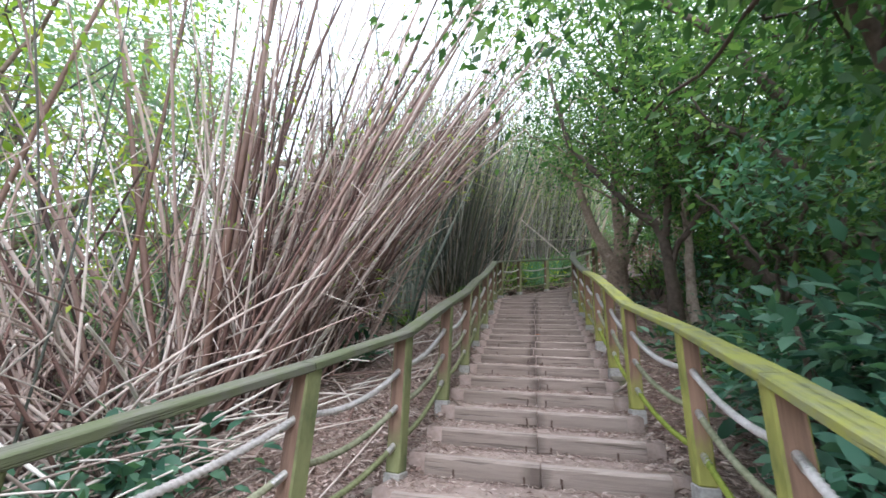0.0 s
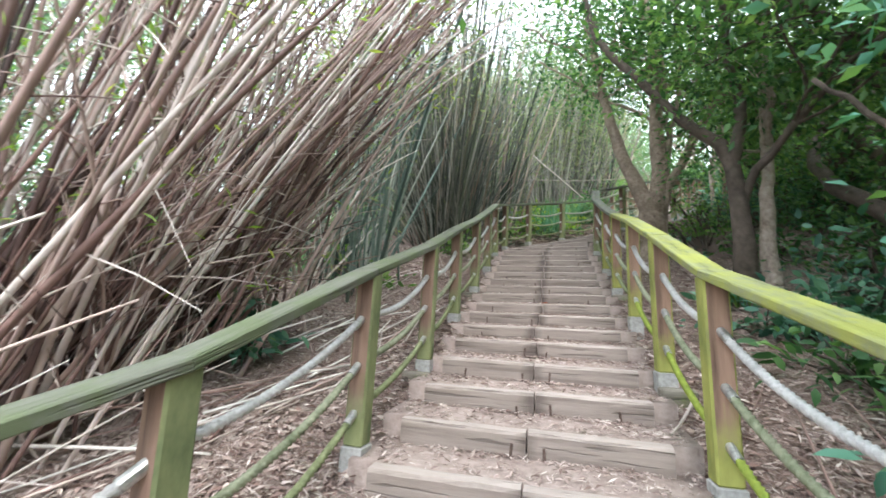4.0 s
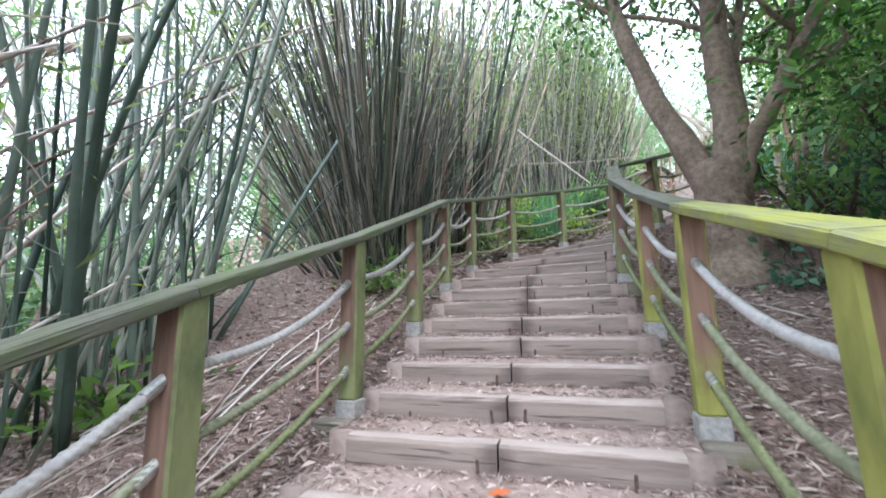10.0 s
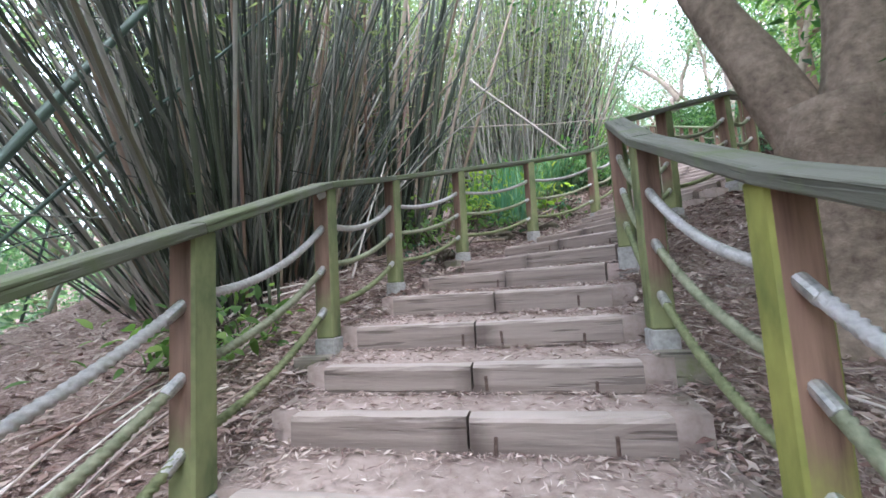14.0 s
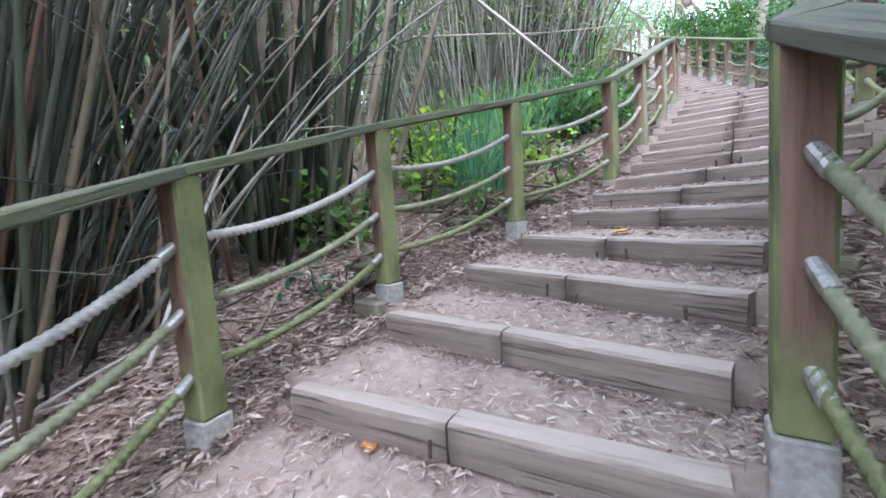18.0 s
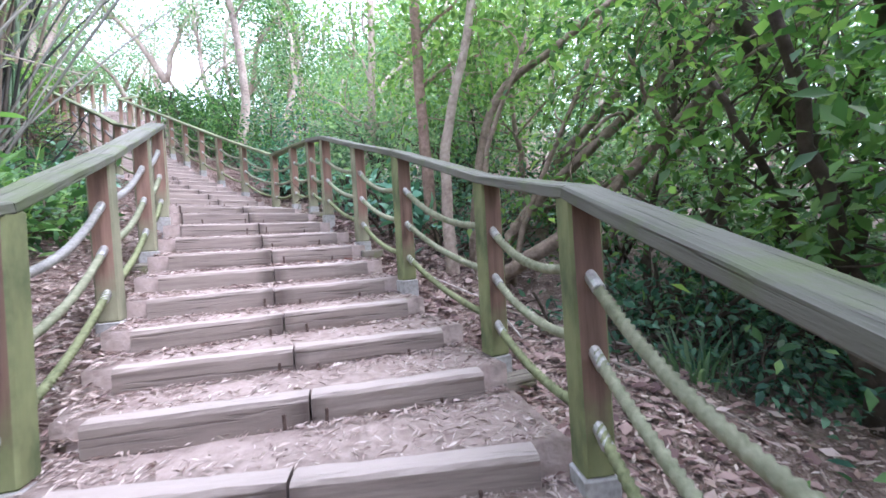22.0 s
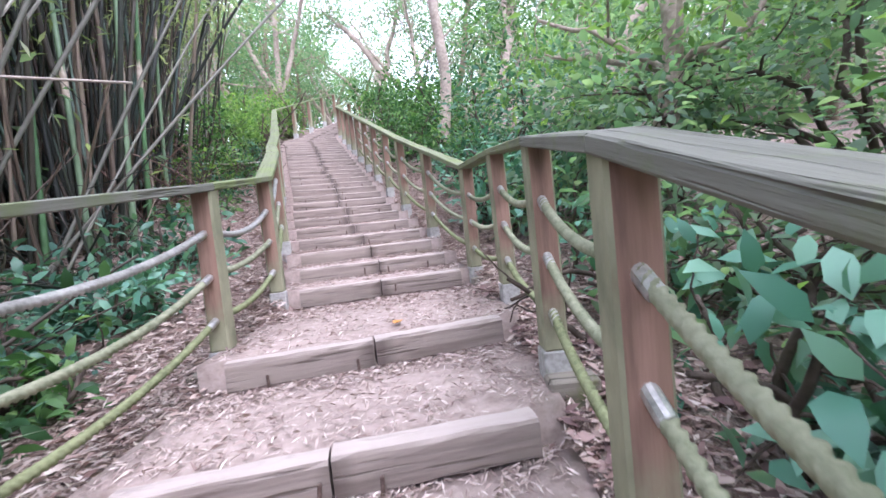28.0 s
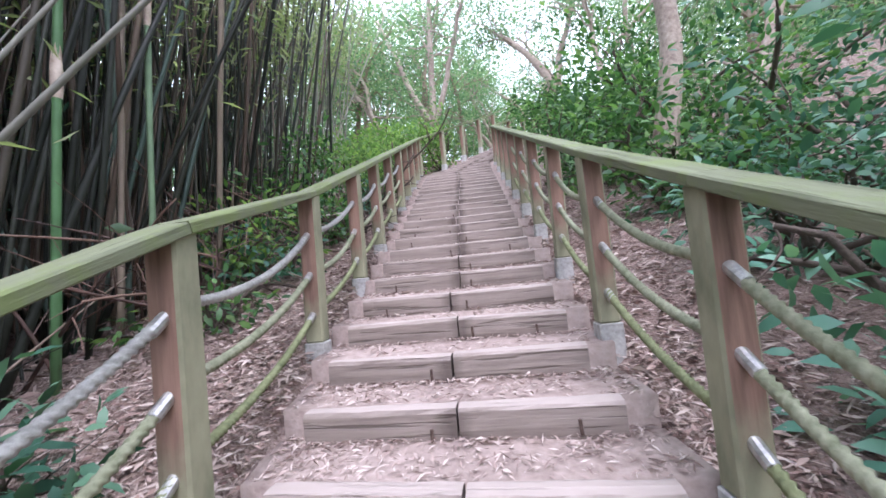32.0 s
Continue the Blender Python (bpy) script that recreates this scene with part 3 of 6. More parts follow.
def meet(side, p, d):
    """Where a level line crosses one line of posts."""
    hits = []
    last = len(side) - 2
    for k, (q, r) in enumerate(zip(side[:-1, :2], side[1:, :2])):
        e = r - q
        det = d[0] * e[1] - d[1] * e[0]
        if abs(det) > 1e-6:
            w = q - p
            along, part_of = (w[0] * e[1] - w[1] * e[0]) / det, (w[0] * d[1] - w[1] * d[0]) / det
            if (-0.01 if k else -3) <= part_of <= (1.01 if k < last else 4):
                hits.append(along)
    return p + d * min(hits, key=abs)


def step_line(z):
    """Ends of the sleepers at a level, inset from the posts, and the way across the stair."""
    turn = math.radians(np.interp(z, (5.4, 5.55, 5.72, 5.9, 6.05, 6.2, 6.4, 6.55, 6.7, 6.82, 6.97, 7.15, 7.6, 7.9, 8.2, 9.2, 10.5, 12.55, 12.9), (13.5, 6, -5, -16, -27, -35, -41, -40, -37, -29, -25, -18, -15, -10, 4, 4, 9, 9, -12)))
    up = z + float(np.interp(z, (3.3, 3.53, 3.75, 4.0, 4.58, 4.9, 5.05, 5.3, 5.7, 6.4, 6.6, 6.85, 7.3, 7.75, 7.9, 8.4, 8.97, 9.3), (-0.02, 0, 0.05, 0.04, 0.01, -0.03, -0.005, -0.02, 0.06, 0.055, -0.02, -0.06, -0.04, -0.03, 0.03, -0.01, 0.045, 0.02)))
    p, d = centre_at(up)[:2], np.array([math.cos(turn), math.sin(turn)])
    a, b, across = np.array([*meet(LEFT_A, p, -d), z]), np.array([*meet(RIGHT_A, p, d), z]), np.array([*d, 0.0])
    return a + across * 0.19, b - across * 0.19, across


def build_steps():
    rng = random.Random(5)
    for k, z in enumerate(LEVELS[:-1]):
        a, b, across = step_line(z)
        na, nb, _ = step_line(LEVELS[k + 1])
        yaw = math.degrees(math.atan2(across[1], across[0]))
        mid = (a + b) / 2
        fore = np.array([-across[1], across[0], 0])
        step = thing("stair_step", "weathered timber step of two butted sleepers with trodden earth", "step", "steps of the hillside stair", m=pose(*mid, 0, 0, yaw))
        width = np.linalg.norm(b - a)
        shift = rng.uniform(-0.04, 0.04)
        for s in (-1, 1):
            ln = width / 2 - s * shift
            ob = part("sleeper", SLEEPER_SHAPES[rng.randrange(6)], step)
            ob.matrix_basis = pose(s * (width / 4) + shift / 2 + s * 0.004, rng.uniform(-0.006, 0.006), rng.uniform(-0.006, 0.004), 0, rng.uniform(-0.5, 0.5), rng.uniform(-0.5, 0.5) + (180 if s < 0 else 0)) @ Matrix.Diagonal((ln / 0.84 * 0.995, 1, 1, 1))
        if 4.0 < mid[1] + 4 < 30:
            for x in (-0.1 + rng.uniform(-0.03, 0.02), 0.1 + rng.uniform(-0.02, 0.05), width * 0.37 * rng.choice((-1, 1))):
                if rng.random() < 0.35:
                    continue
                part("stake", STAKE, step, "rusty iron stake", pose(x, -0.073, -0.115 + rng.uniform(-0.02, 0.025), 0, rng.uniform(-6, 6), 0))
        # earth of the tread, from this sleeper to the foot of the next
        la, lb = a - across * 0.17 + fore * 0.04, b + across * 0.17 + fore * 0.04
        ha, hb = na - across * 0.17, nb + across * 0.17
        cols, rows = 9, 5
        v, inv = [], np.array(pose(*mid, 0, 0, yaw).inverted())
        for r in range(rows + 1):
            for c in range(cols + 1):
                u, t = c / cols, r / rows
                p = (la * (1 - u) + lb * u) * (1 - t) + (ha * (1 - u) + hb * u) * t
                p[2] = z - 0.014 + 0.022 * t + noise.noise((p[0] * 4, p[1] * 4, 1)) * 0.012 + 0.05 * max(0, abs(u - 0.5) * 2 - 0.86)
                v.append(inv[:3, :3] @ p + inv[:3, 3])
        n = cols + 1
        f = [[r * n + c, r * n + c + 1, (r + 1) * n + c + 1, (r + 1) * n + c] for r in range(rows) for c in range(cols)]
        rim = [c for c in range(n)] + [r * n + cols for r in range(1, rows + 1)] + [rows * n + c for c in range(cols - 1, -1, -1)] + [r * n for r in range(rows - 1, 0, -1)]
        base = len(v)
        v += [np.array([*v[i][:2], v[i][2] - 0.4]) for i in rim]
        f += [[rim[i], base + i, base + (i + 1) % len(rim), rim[(i + 1) % len(rim)]] for i in range(len(rim))]
        part("tread_earth", mesh_of("tread_earth", np.array(v), f, M_TREAD, True), step, "trodden reddish earth with dry chips")


build_steps()

# ---- handrails: posts, top rail, three ropes ----
POST_H, POST_W, RAIL_W, RAIL_T = 1.03, 0.125, 0.15, 0.05
M_LICHEN = island_material("white_lichen", ((0.0, (0.62, 0.64, 0.60)), (1.0, (0.78, 0.79, 0.75))), 0.9, 0, 40)
POST_ME = {}
for key, mat in (("dull", M_POST), ("bright", M_POST_BRIGHT), ("tan", M_POST_TAN)):
    POST_ME[key] = mesh_of("post", *chamfered(POST_W, POST_W, POST_H + 0.02, 0.011, True), mat)
FOOT_ME = mesh_of("footing", *chamfered(POST_W + 0.016, POST_W + 0.016, 0.34, 0.006), M_FOOT)
BLOCK_ME = mesh_of("kerb_block", *chamfered(0.24, 0.13, 0.17, 0.012), M_BLOCK)
ferrule_v, ferrule_f = tube([(0, -0.05, 0), (0, -0.046, 0), (0, 0.046, 0), (0, 0.05, 0)], (0.022, 0.0245, 0.0245, 0.022), 12)
FERRULE_ME = mesh_of("ferrule", ferrule_v, ferrule_f, M_STEEL)
ROPE_Z = (0.78, 0.50, 0.22)


def build_rail(side, name, inward, bright):
    far = len(side)
    rail = thing(name, "mossy wooden handrail on square posts with three sagging ropes", "handrail", "handrails of the stair")
    pts = np.array(side)
    rng = random.Random(11 if inward > 0 else 12)
    yaws = []
    for i in range(far):
        a, b = pts[max(i - 1, 0)], pts[min(i + 1, far - 1)]
        yaws.append(math.degrees(math.atan2(b[1] - a[1], b[0] - a[0])) - 90)
    for i in range(far):
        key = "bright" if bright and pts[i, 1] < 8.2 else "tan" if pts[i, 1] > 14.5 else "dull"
        post = part("post", POST_ME[key], rail)
        post.matrix_basis = pose(*pts[i], rng.uniform(-0.7, 0.7), rng.uniform(-0.7, 0.7), yaws[i] + rng.uniform(-3, 3))
        part("footing", FOOT_ME, post, "pale concrete footing").matrix_basis = pose(0, 0, -0.17)
        if name == "handrail" and inward > 0 and i == 9:
            for q, (px, pz, wide, tall) in enumerate(((0.012, 0.985, 0.034, 0.045), (-0.03, 1.02, 0.022, 0.026))):
                ring = [(px + wide * math.cos(a) * rng.uniform(0.7, 1.15), -POST_W / 2 - 0.0035, pz + tall * math.sin(a) * rng.uniform(0.7, 1.15)) for a in np.linspace(0, 6.283, 14)[:-1]]
                back = [(x, -POST_W / 2 + 0.002, z) for x, _, z in ring]
                n = len(ring)
                part("lichen_patch", mesh_of("lichen_patch", ring + back, [list(range(n))] + [[k, (k + 1) % n, n + (k + 1) % n, n + k] for k in range(n)], M_LICHEN), post, "white crusty lichen patch")
        if i % 2 == 1 and pts[i, 1] < 20:
            part("kerb_block", BLOCK_ME, post, "squared timber block").matrix_basis = pose(-inward * 0.04, -0.13, -0.185)
        if 0 < i and pts[i, 1] < 26:
            for h, sag in zip(ROPE_Z, (0.085, 0.07, 0.065)):
                way = Vector(pts[i - 1] - pts[i]) - Vector((0, 0, 4 * sag))
                way.normalize()
                sleeve = Matrix.Translation(Vector(pts[i]) + Vector((0, 0, h)) + way * (POST_W / 2 + 0.042)) @ way.to_track_quat("Y", "Z").to_matrix().to_4x4()
                part("ferrule", FERRULE_ME, post, "grey metal rope sleeve").matrix_basis = post.matrix_basis.inverted() @ sleeve
    # top rail: mitred planks from post to post
    top = pts + np.array([0, 0, POST_H])
    left_edge, right_edge = [], []
    for i in range(far):
        ds = []
        if i > 0:
            ds.append((top[i] - top[i - 1])[:2] / np.linalg.norm((top[i] - top[i - 1])[:2]))
        if i < far - 1:
            ds.append((top[i + 1] - top[i])[:2] / np.linalg.norm((top[i + 1] - top[i])[:2]))
        m = sum(ds) / np.linalg.norm(sum(ds))
        nrm = np.array([m[1], -m[0]]) / max(0.5, float(m @ ds[0]))
        right_edge.append(top[i] + np.array([*(nrm * RAIL_W / 2), 0]))
        left_edge.append(top[i] - np.array([*(nrm * RAIL_W / 2), 0]))
    for i in range(far - 1):
        length = np.linalg.norm(top[i + 1] - top[i])
        m = look(top[i], top[i + 1]) @ pose(0, 0, 0, 0, 90, 0)
        d = top[i + 1] - top[i]
        yaw, pitch = math.degrees(math.atan2(d[1], d[0])), math.degrees(math.asin(d[2] / length))
        m = pose(*top[i], 0, 0, yaw) @ pose(0, 0, 0, 0, -pitch, 0)
        inv = np.array(m.inverted())
        quad = np.array([left_edge[i], right_edge[i], right_edge[i + 1], left_edge[i + 1]])
        q = quad @ inv[:3, :3].T + inv[:3, 3]
        c, gap = 0.007, 0.0015
        q[:2, 0] += gap
        q[2:, 0] -= gap
        rings = []
        for s in range(7):
            t = s / 6
            lo, hi = q[0] * (1 - t) + q[3] * t, q[1] * (1 - t) + q[2] * t
            w = (hi - lo) / np.linalg.norm(hi - lo)
            j = lambda: rng.uniform(-0.0025, 0.0025)
            up = np.array([0, 0, 1.0])
            rings += [lo + w * c, lo + up * (c + j()), lo + up * (RAIL_T - c), lo + w * c + up * (RAIL_T + j()), (lo + hi) / 2 + up * (RAIL_T + j()), hi - w * c + up * (RAIL_T + j()), hi + up * (RAIL_T - c), hi + up * (c + j()), hi - w * c]
        n = 9
        f = [[s * n + k, s * n + (k + 1) % n, (s + 1) * n + (k + 1) % n, (s + 1) * n + k] for s in range(6) for k in range(n)] + [list(range(n)), list(range(6 * n, 7 * n))[::-1]]
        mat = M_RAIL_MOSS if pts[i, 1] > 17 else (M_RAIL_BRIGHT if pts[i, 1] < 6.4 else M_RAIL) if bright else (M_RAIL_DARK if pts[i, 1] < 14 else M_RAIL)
        part("top_rail", mesh_of("top_rail", np.array(rings), f, mat), rail, "", m)
        if pts[i, 1] < 26:
            a2, b2 = pts[i], pts[i + 1]
            for h, mat2, sag in zip(ROPE_Z, (M_ROPE_GREEN if bright and pts[i, 1] > 8.4 else (M_ROPE if pts[i, 1] < 10.5 else M_ROPE_OLD), M_ROPE_GREEN, M_ROPE_LIME if bright and pts[i, 1] < 5 else M_ROPE_MOSS), (0.085, 0.07, 0.065)):
                sag *= rng.uniform(0.75, 1.25)
                ts = np.linspace(0.035, 0.965, 200 if pts[i, 1] < 21 else 50)
                line = a2 + (b2 - a2) * ts[:, None] + np.array([0, 0, 1.0]) * (h - sag * 4 * ts * (1 - ts))[:, None]
                v, f = tube(line, 0.0215, 9, 3, 68, False)
                part("rope", mesh_of("rope", v, f, mat2, True), rail, {M_ROPE: "pale grey twisted rope", M_ROPE_OLD: "old grey twisted rope", M_ROPE_GREEN: "green-stained twisted rope", M_ROPE_MOSS: "mossy green rope", M_ROPE_LIME: "rope overgrown with lime-green moss"}[mat2])


build_rail(LEFT, "handrail", 1, False)
build_rail(RIGHT, "handrail", -1, True)

# ---- bamboo ----


def ground_z(x, y):
    return float(hill(x, y)[0][0])


def culm_line(base, lean, length, bend, rings=13):
    """Points up a culm: it leaves the ground one way and bows over under its own weight."""
    t = np.linspace(0, 1, rings)
    lean = np.array(lean, float)
    d = np.array([lean[0], lean[1], 1.0])
    d /= np.linalg.norm(d)
    return np.asarray(base) + d * (t * length)[:, None] + np.array([bend[0], bend[1], -0.35 * np.hypot(*bend)]) * (t**2.2)[:, None]


def culm_radii(r, rings):
    k = np.arange(rings)
    return r * (1 - 0.55 * (k / (rings - 1)) ** 1.5) * np.where(k % 3 == 1, 1.16, 1.0)


def off_the_way(q, wide=1.42, high=2.6):
    """Whether a culm keeps out of the walking way and off the handrails."""
    line = culm_line(*q[:4], 10)
    near = ((line[:, None, :2] - MID[None, ::3, :2]) ** 2).sum(-1)
    return not np.any((near.min(1) < wide**2) & (line[:, 2] < MID[::3, 2][near.argmin(1)] + high))


def bamboo(label, culms, mat, leaf_mat, leaves, leaf_size, seed, singles=40, group="bamboo clumps", leaf_from=0.45, twigs=0):
    """A clump: the stoutest culms are parts of their own, the rest one heap, with its leaves."""
    rng = np.random.default_rng(seed)
    culms = [q for q in culms if off_the_way(q)]
    c = np.mean([q[0] for q in culms], axis=0)
    clump = thing("bamboo_clump", label, "bamboo", group, m=pose(*c))
    heap, tips = Heap(), []
    order = sorted(range(len(culms)), key=lambda i: -culms[i][4])
    first = set(order[:singles])
    for i, (base, lean, length, bend, r) in enumerate(culms):
        rings = 16
        line = culm_line(base, lean, length, bend, rings) - c
        v, f = tube(line, culm_radii(r, rings), 6)
        if i in first:
            part("culm", mesh_of("culm", v, f, mat, True), clump)
        else:
            heap.add(v, f)
        tips.append(line)
    if heap.n:
        tagged(part("culm_mass", heap.mesh("culm_mass", mat, True), clump), kind="stuff")
    if twigs:
        # thin side shoots at the nodes
        shoots = Heap()
        for _ in range(twigs):
            line = tips[int(rng.integers(0, len(tips)))]
            i = int(rng.integers(2, 13))
            way = (line[i + 1] - line[i]) / np.linalg.norm(line[i + 1] - line[i]) + rng.normal(0, 0.75, 3)
            way /= np.linalg.norm(way)
            ln = rng.uniform(0.25, 0.95)
            pts = line[i] + way * (np.array([0, 0.5, 1.0]) * ln)[:, None] + np.array([0, 0, -0.12 * ln]) * np.array([0, 0.25, 1.0])[:, None]
            if np.all(clear_of_stair(pts, c, 2.6, 1.4)):
                shoots.add(*tube(pts, (0.0055, 0.004, 0.002), 4, caps=False))
        if shoots.n:
            tagged(part("side_growth", shoots.mesh("side_growth", mat), clump), kind="stuff")
    if leaves:
        k = rng.integers(0, len(tips), leaves)
        t = leaf_from + (1 - leaf_from) * rng.random(leaves) ** 0.7
        pos = np.array([tips[a][min(15, int(b * 15))] for a, b in zip(k, t)]) + rng.normal(0, 0.28, (leaves, 3))
        pos = pos[clear_of_stair(pos, c)]
        out = rng.normal(0, 1, pos.shape) * np.array([1, 1, 0.3]) + np.array([0, 0, -0.5])
        tagged(part("foliage", leaves_mesh("foliage", pos, out, leaf_size, leaf_mat, 0.2, 0.1, seed, 0.3), clump), kind="stuff")
    return clump


def culm_set(n, area, lean, lean_sd, length, radius, seed, bend=0.8, fan=None):
    """Random culms over a patch (x, y, half widths); fan: spread outwards from the middle by this much."""
    rng = np.random.default_rng(seed)
    out = []
    xs, ys = area[0] + rng.normal(0, area[2] * 0.55, n).clip(-area[2], area[2]), area[1] + rng.normal(0, area[3] * 0.55, n).clip(-area[3], area[3])
    zs = hill(xs, ys)[0]
    for x, y, z in zip(xs, ys, zs):
        lx, ly = lean[0] + rng.normal(0, lean_sd), lean[1] + rng.normal(0, lean_sd)
        if fan:
            lx, ly = lx + fan * (x - area[0]) / area[2], ly + fan * (y - area[1]) / area[3]
        ln = length * rng.uniform(0.55, 1.1)
        out.append(((x, y, z - 0.05), (lx, ly), ln, (lx * bend * rng.uniform(0.3, 1.4) + rng.normal(0, 0.25), ly * bend * rng.uniform(0.3, 1.4) + rng.normal(0, 0.25)), radius * rng.uniform(0.4, 1.25)))
    return out


# dry clump beside the foot of the stair: culms lean uphill
bamboo("dense clump of dead reddish-brown bamboo leaning uphill beside the stair", culm_set(90, (1.45, 1.1, 0.5, 0.55), (0.02, 0.16), 0.2, 7.0, 0.02, 1, 0.35, 0.12)
       + culm_set(190, (1.3, 2.0, 0.5, 0.8), (0.3, 0.38), 0.22, 7.2, 0.0175, 21, 0.25, 0.12) + culm_set(70, (1.25, 1.7, 0.5, 0.8), (0.15, 0.3), 0.42, 3.6, 0.012, 22, 0.3, 0.12), M_CULM_DRY, M_LEAF_YELLOW, 2000, 0.10, 31, 110, leaf_from=0.5, twigs=1500)
bamboo("clump of dry grey-brown bamboo crossing at slants", culm_set(90, (0.75, 3.3, 0.6, 0.8), (0.14, 0.14), 0.3, 4.8, 0.017, 2, 0.35, 0.12), M_CULM_DRY, M_LEAF_BAMBOO, 500, 0.12, 32, 50, leaf_from=0.5, twigs=600)
bamboo("few stout dark reddish standing bamboo culms among dry ones", [((x, y, ground_z(x, y) - 0.05), lean, ln, bend, r) for x, y, lean, ln, bend, r in ((1.5, 0.85, (-0.03, -0.02), 7, (0.0, 0.2), 0.042), (1.66, 0.98, (-0.02, 0.03), 7, (0.1, 0.2), 0.034), (1.2, 0.25, (-0.04, -0.02), 6, (-0.1, -0.1), 0.024), (0.4, -0.6, (0.0, 0.03), 7, (0.1, 0.2), 0.026),
        (1.6, 1.55, (0.08, 0.5), 7, (0.1, 0.3), 0.03), (1.05, 0.95, (0.05, 0.4), 7, (0.1, 0.3), 0.026), (1.35, 0.7, (-0.35, -0.15), 6, (-0.2, 0.1), 0.034), (1.5, 1.9, (0.32, 0.3), 7, (0.1, 0.2), 0.028), (1.2, 2.5, (0.2, 0.42), 7, (0.1, 0.2), 0.028), (0.95, 0.5, (-0.5, -0.3), 5, (-0.2, 0.0), 0.028))], M_CULM_STOUT, M_LEAF_LIGHT, 0, 0.1, 33, 12)
bamboo("dead bamboo canes leaning downhill, some broken", culm_set(90, (1.0, 0.2, 0.6, 0.7), (-0.75, -0.5), 0.45, 5.0, 0.017, 3, 0.25), M_CULM_DRY, M_LEAF_BAMBOO, 120, 0.1, 34, 50, twigs=500)
bamboo("broken bleached bamboo canes fallen in a heap", culm_set(330, (0.9, -0.2, 1.25, 1.6), (0.6, 0.3), 2.6, 2.4, 0.013, 13, 0.1), M_CULM_PALE, M_LEAF_BAMBOO, 0, 0.1, 42, 70)
bamboo("fallen brown bamboo canes tangled on the slope", culm_set(240, (-0.4, 0.3, 2.0, 2.2), (-0.3, 0.3), 2.2, 3.0, 0.014, 14, 0.1), M_CULM_DRY, M_LEAF_BAMBOO, 0, 0.1, 43, 60, twigs=500)
bamboo("thin leafy young bamboo among dead canes", culm_set(26, (0.2, 0.6, 1.2, 1.2), (0.0, 0.0), 0.25, 6.0, 0.009, 15, 0.6), M_CULM_GREY, M_LEAF_YELLOW, 1500, 0.14, 44, 10, leaf_from=0.3)
# green culms and the great vase-shaped clump by the bend
bamboo("clump of blue-green bamboo with upright and slanting culms", culm_set(78, (0.25, 5.5, 0.75, 0.9), (-0.06, 0.06), 0.2, 8.0, 0.023, 4, 0.6, 0.12), M_CULM_GREEN, M_LEAF_BAMBOO, 1500, 0.14, 35, 60, twigs=350)
bamboo("great dense vase-shaped clump of grey-green bamboo", culm_set(470, (0.05, 9.2, 0.75, 0.9), (0.03, -0.05), 0.17, 6.8, 0.0135, 5, 1.2, 0.6), M_CULM_GREY, M_LEAF_BAMBOO, 3800, 0.14, 36, 110, leaf_from=0.55, twigs=900)
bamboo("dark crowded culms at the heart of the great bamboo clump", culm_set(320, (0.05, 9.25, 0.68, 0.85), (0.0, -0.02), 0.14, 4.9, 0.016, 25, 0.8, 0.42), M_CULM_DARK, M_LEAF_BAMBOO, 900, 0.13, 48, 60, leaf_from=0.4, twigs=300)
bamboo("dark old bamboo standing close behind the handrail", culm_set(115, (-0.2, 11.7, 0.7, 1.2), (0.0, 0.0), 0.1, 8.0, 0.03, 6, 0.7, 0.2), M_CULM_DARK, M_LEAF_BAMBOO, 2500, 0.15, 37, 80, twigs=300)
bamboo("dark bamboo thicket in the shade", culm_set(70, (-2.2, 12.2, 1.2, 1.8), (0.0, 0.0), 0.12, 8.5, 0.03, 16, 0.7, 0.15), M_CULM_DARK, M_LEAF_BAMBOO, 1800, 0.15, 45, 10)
bamboo("far clump of pale grey-green bamboo", culm_set(260, (0.2, 18.4, 1.9, 1.8), (0.06, 0.0), 0.14, 11.5, 0.016, 7, 1.7, 0.28), M_CULM_HAZE, M_LEAF_BAMBOO, 24000, 0.15, 38, 10, leaf_from=0.25)
bamboo("clump of dark green bamboo standing close together", culm_set(26, (1.6, 21.4, 0.7, 1.0), (-0.05, 0.0), 0.12, 9.0, 0.022, 8, 0.8, 0.12), M_CULM_GREEN, M_LEAF_BAMBOO, 1500, 0.15, 39, 42)
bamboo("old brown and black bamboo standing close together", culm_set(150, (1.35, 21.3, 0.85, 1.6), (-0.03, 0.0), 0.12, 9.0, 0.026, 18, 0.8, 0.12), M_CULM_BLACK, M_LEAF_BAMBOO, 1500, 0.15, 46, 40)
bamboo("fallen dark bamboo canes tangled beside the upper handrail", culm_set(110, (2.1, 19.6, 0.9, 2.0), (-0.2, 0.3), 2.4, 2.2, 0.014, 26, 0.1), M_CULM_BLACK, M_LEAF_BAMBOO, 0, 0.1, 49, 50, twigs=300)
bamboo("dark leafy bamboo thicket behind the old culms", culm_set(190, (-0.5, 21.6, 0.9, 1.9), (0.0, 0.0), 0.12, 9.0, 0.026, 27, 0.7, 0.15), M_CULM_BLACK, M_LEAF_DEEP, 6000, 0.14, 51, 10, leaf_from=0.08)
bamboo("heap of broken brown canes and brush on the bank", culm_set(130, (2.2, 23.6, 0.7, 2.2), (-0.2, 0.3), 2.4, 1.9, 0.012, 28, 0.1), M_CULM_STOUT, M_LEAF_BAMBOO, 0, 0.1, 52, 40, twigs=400)
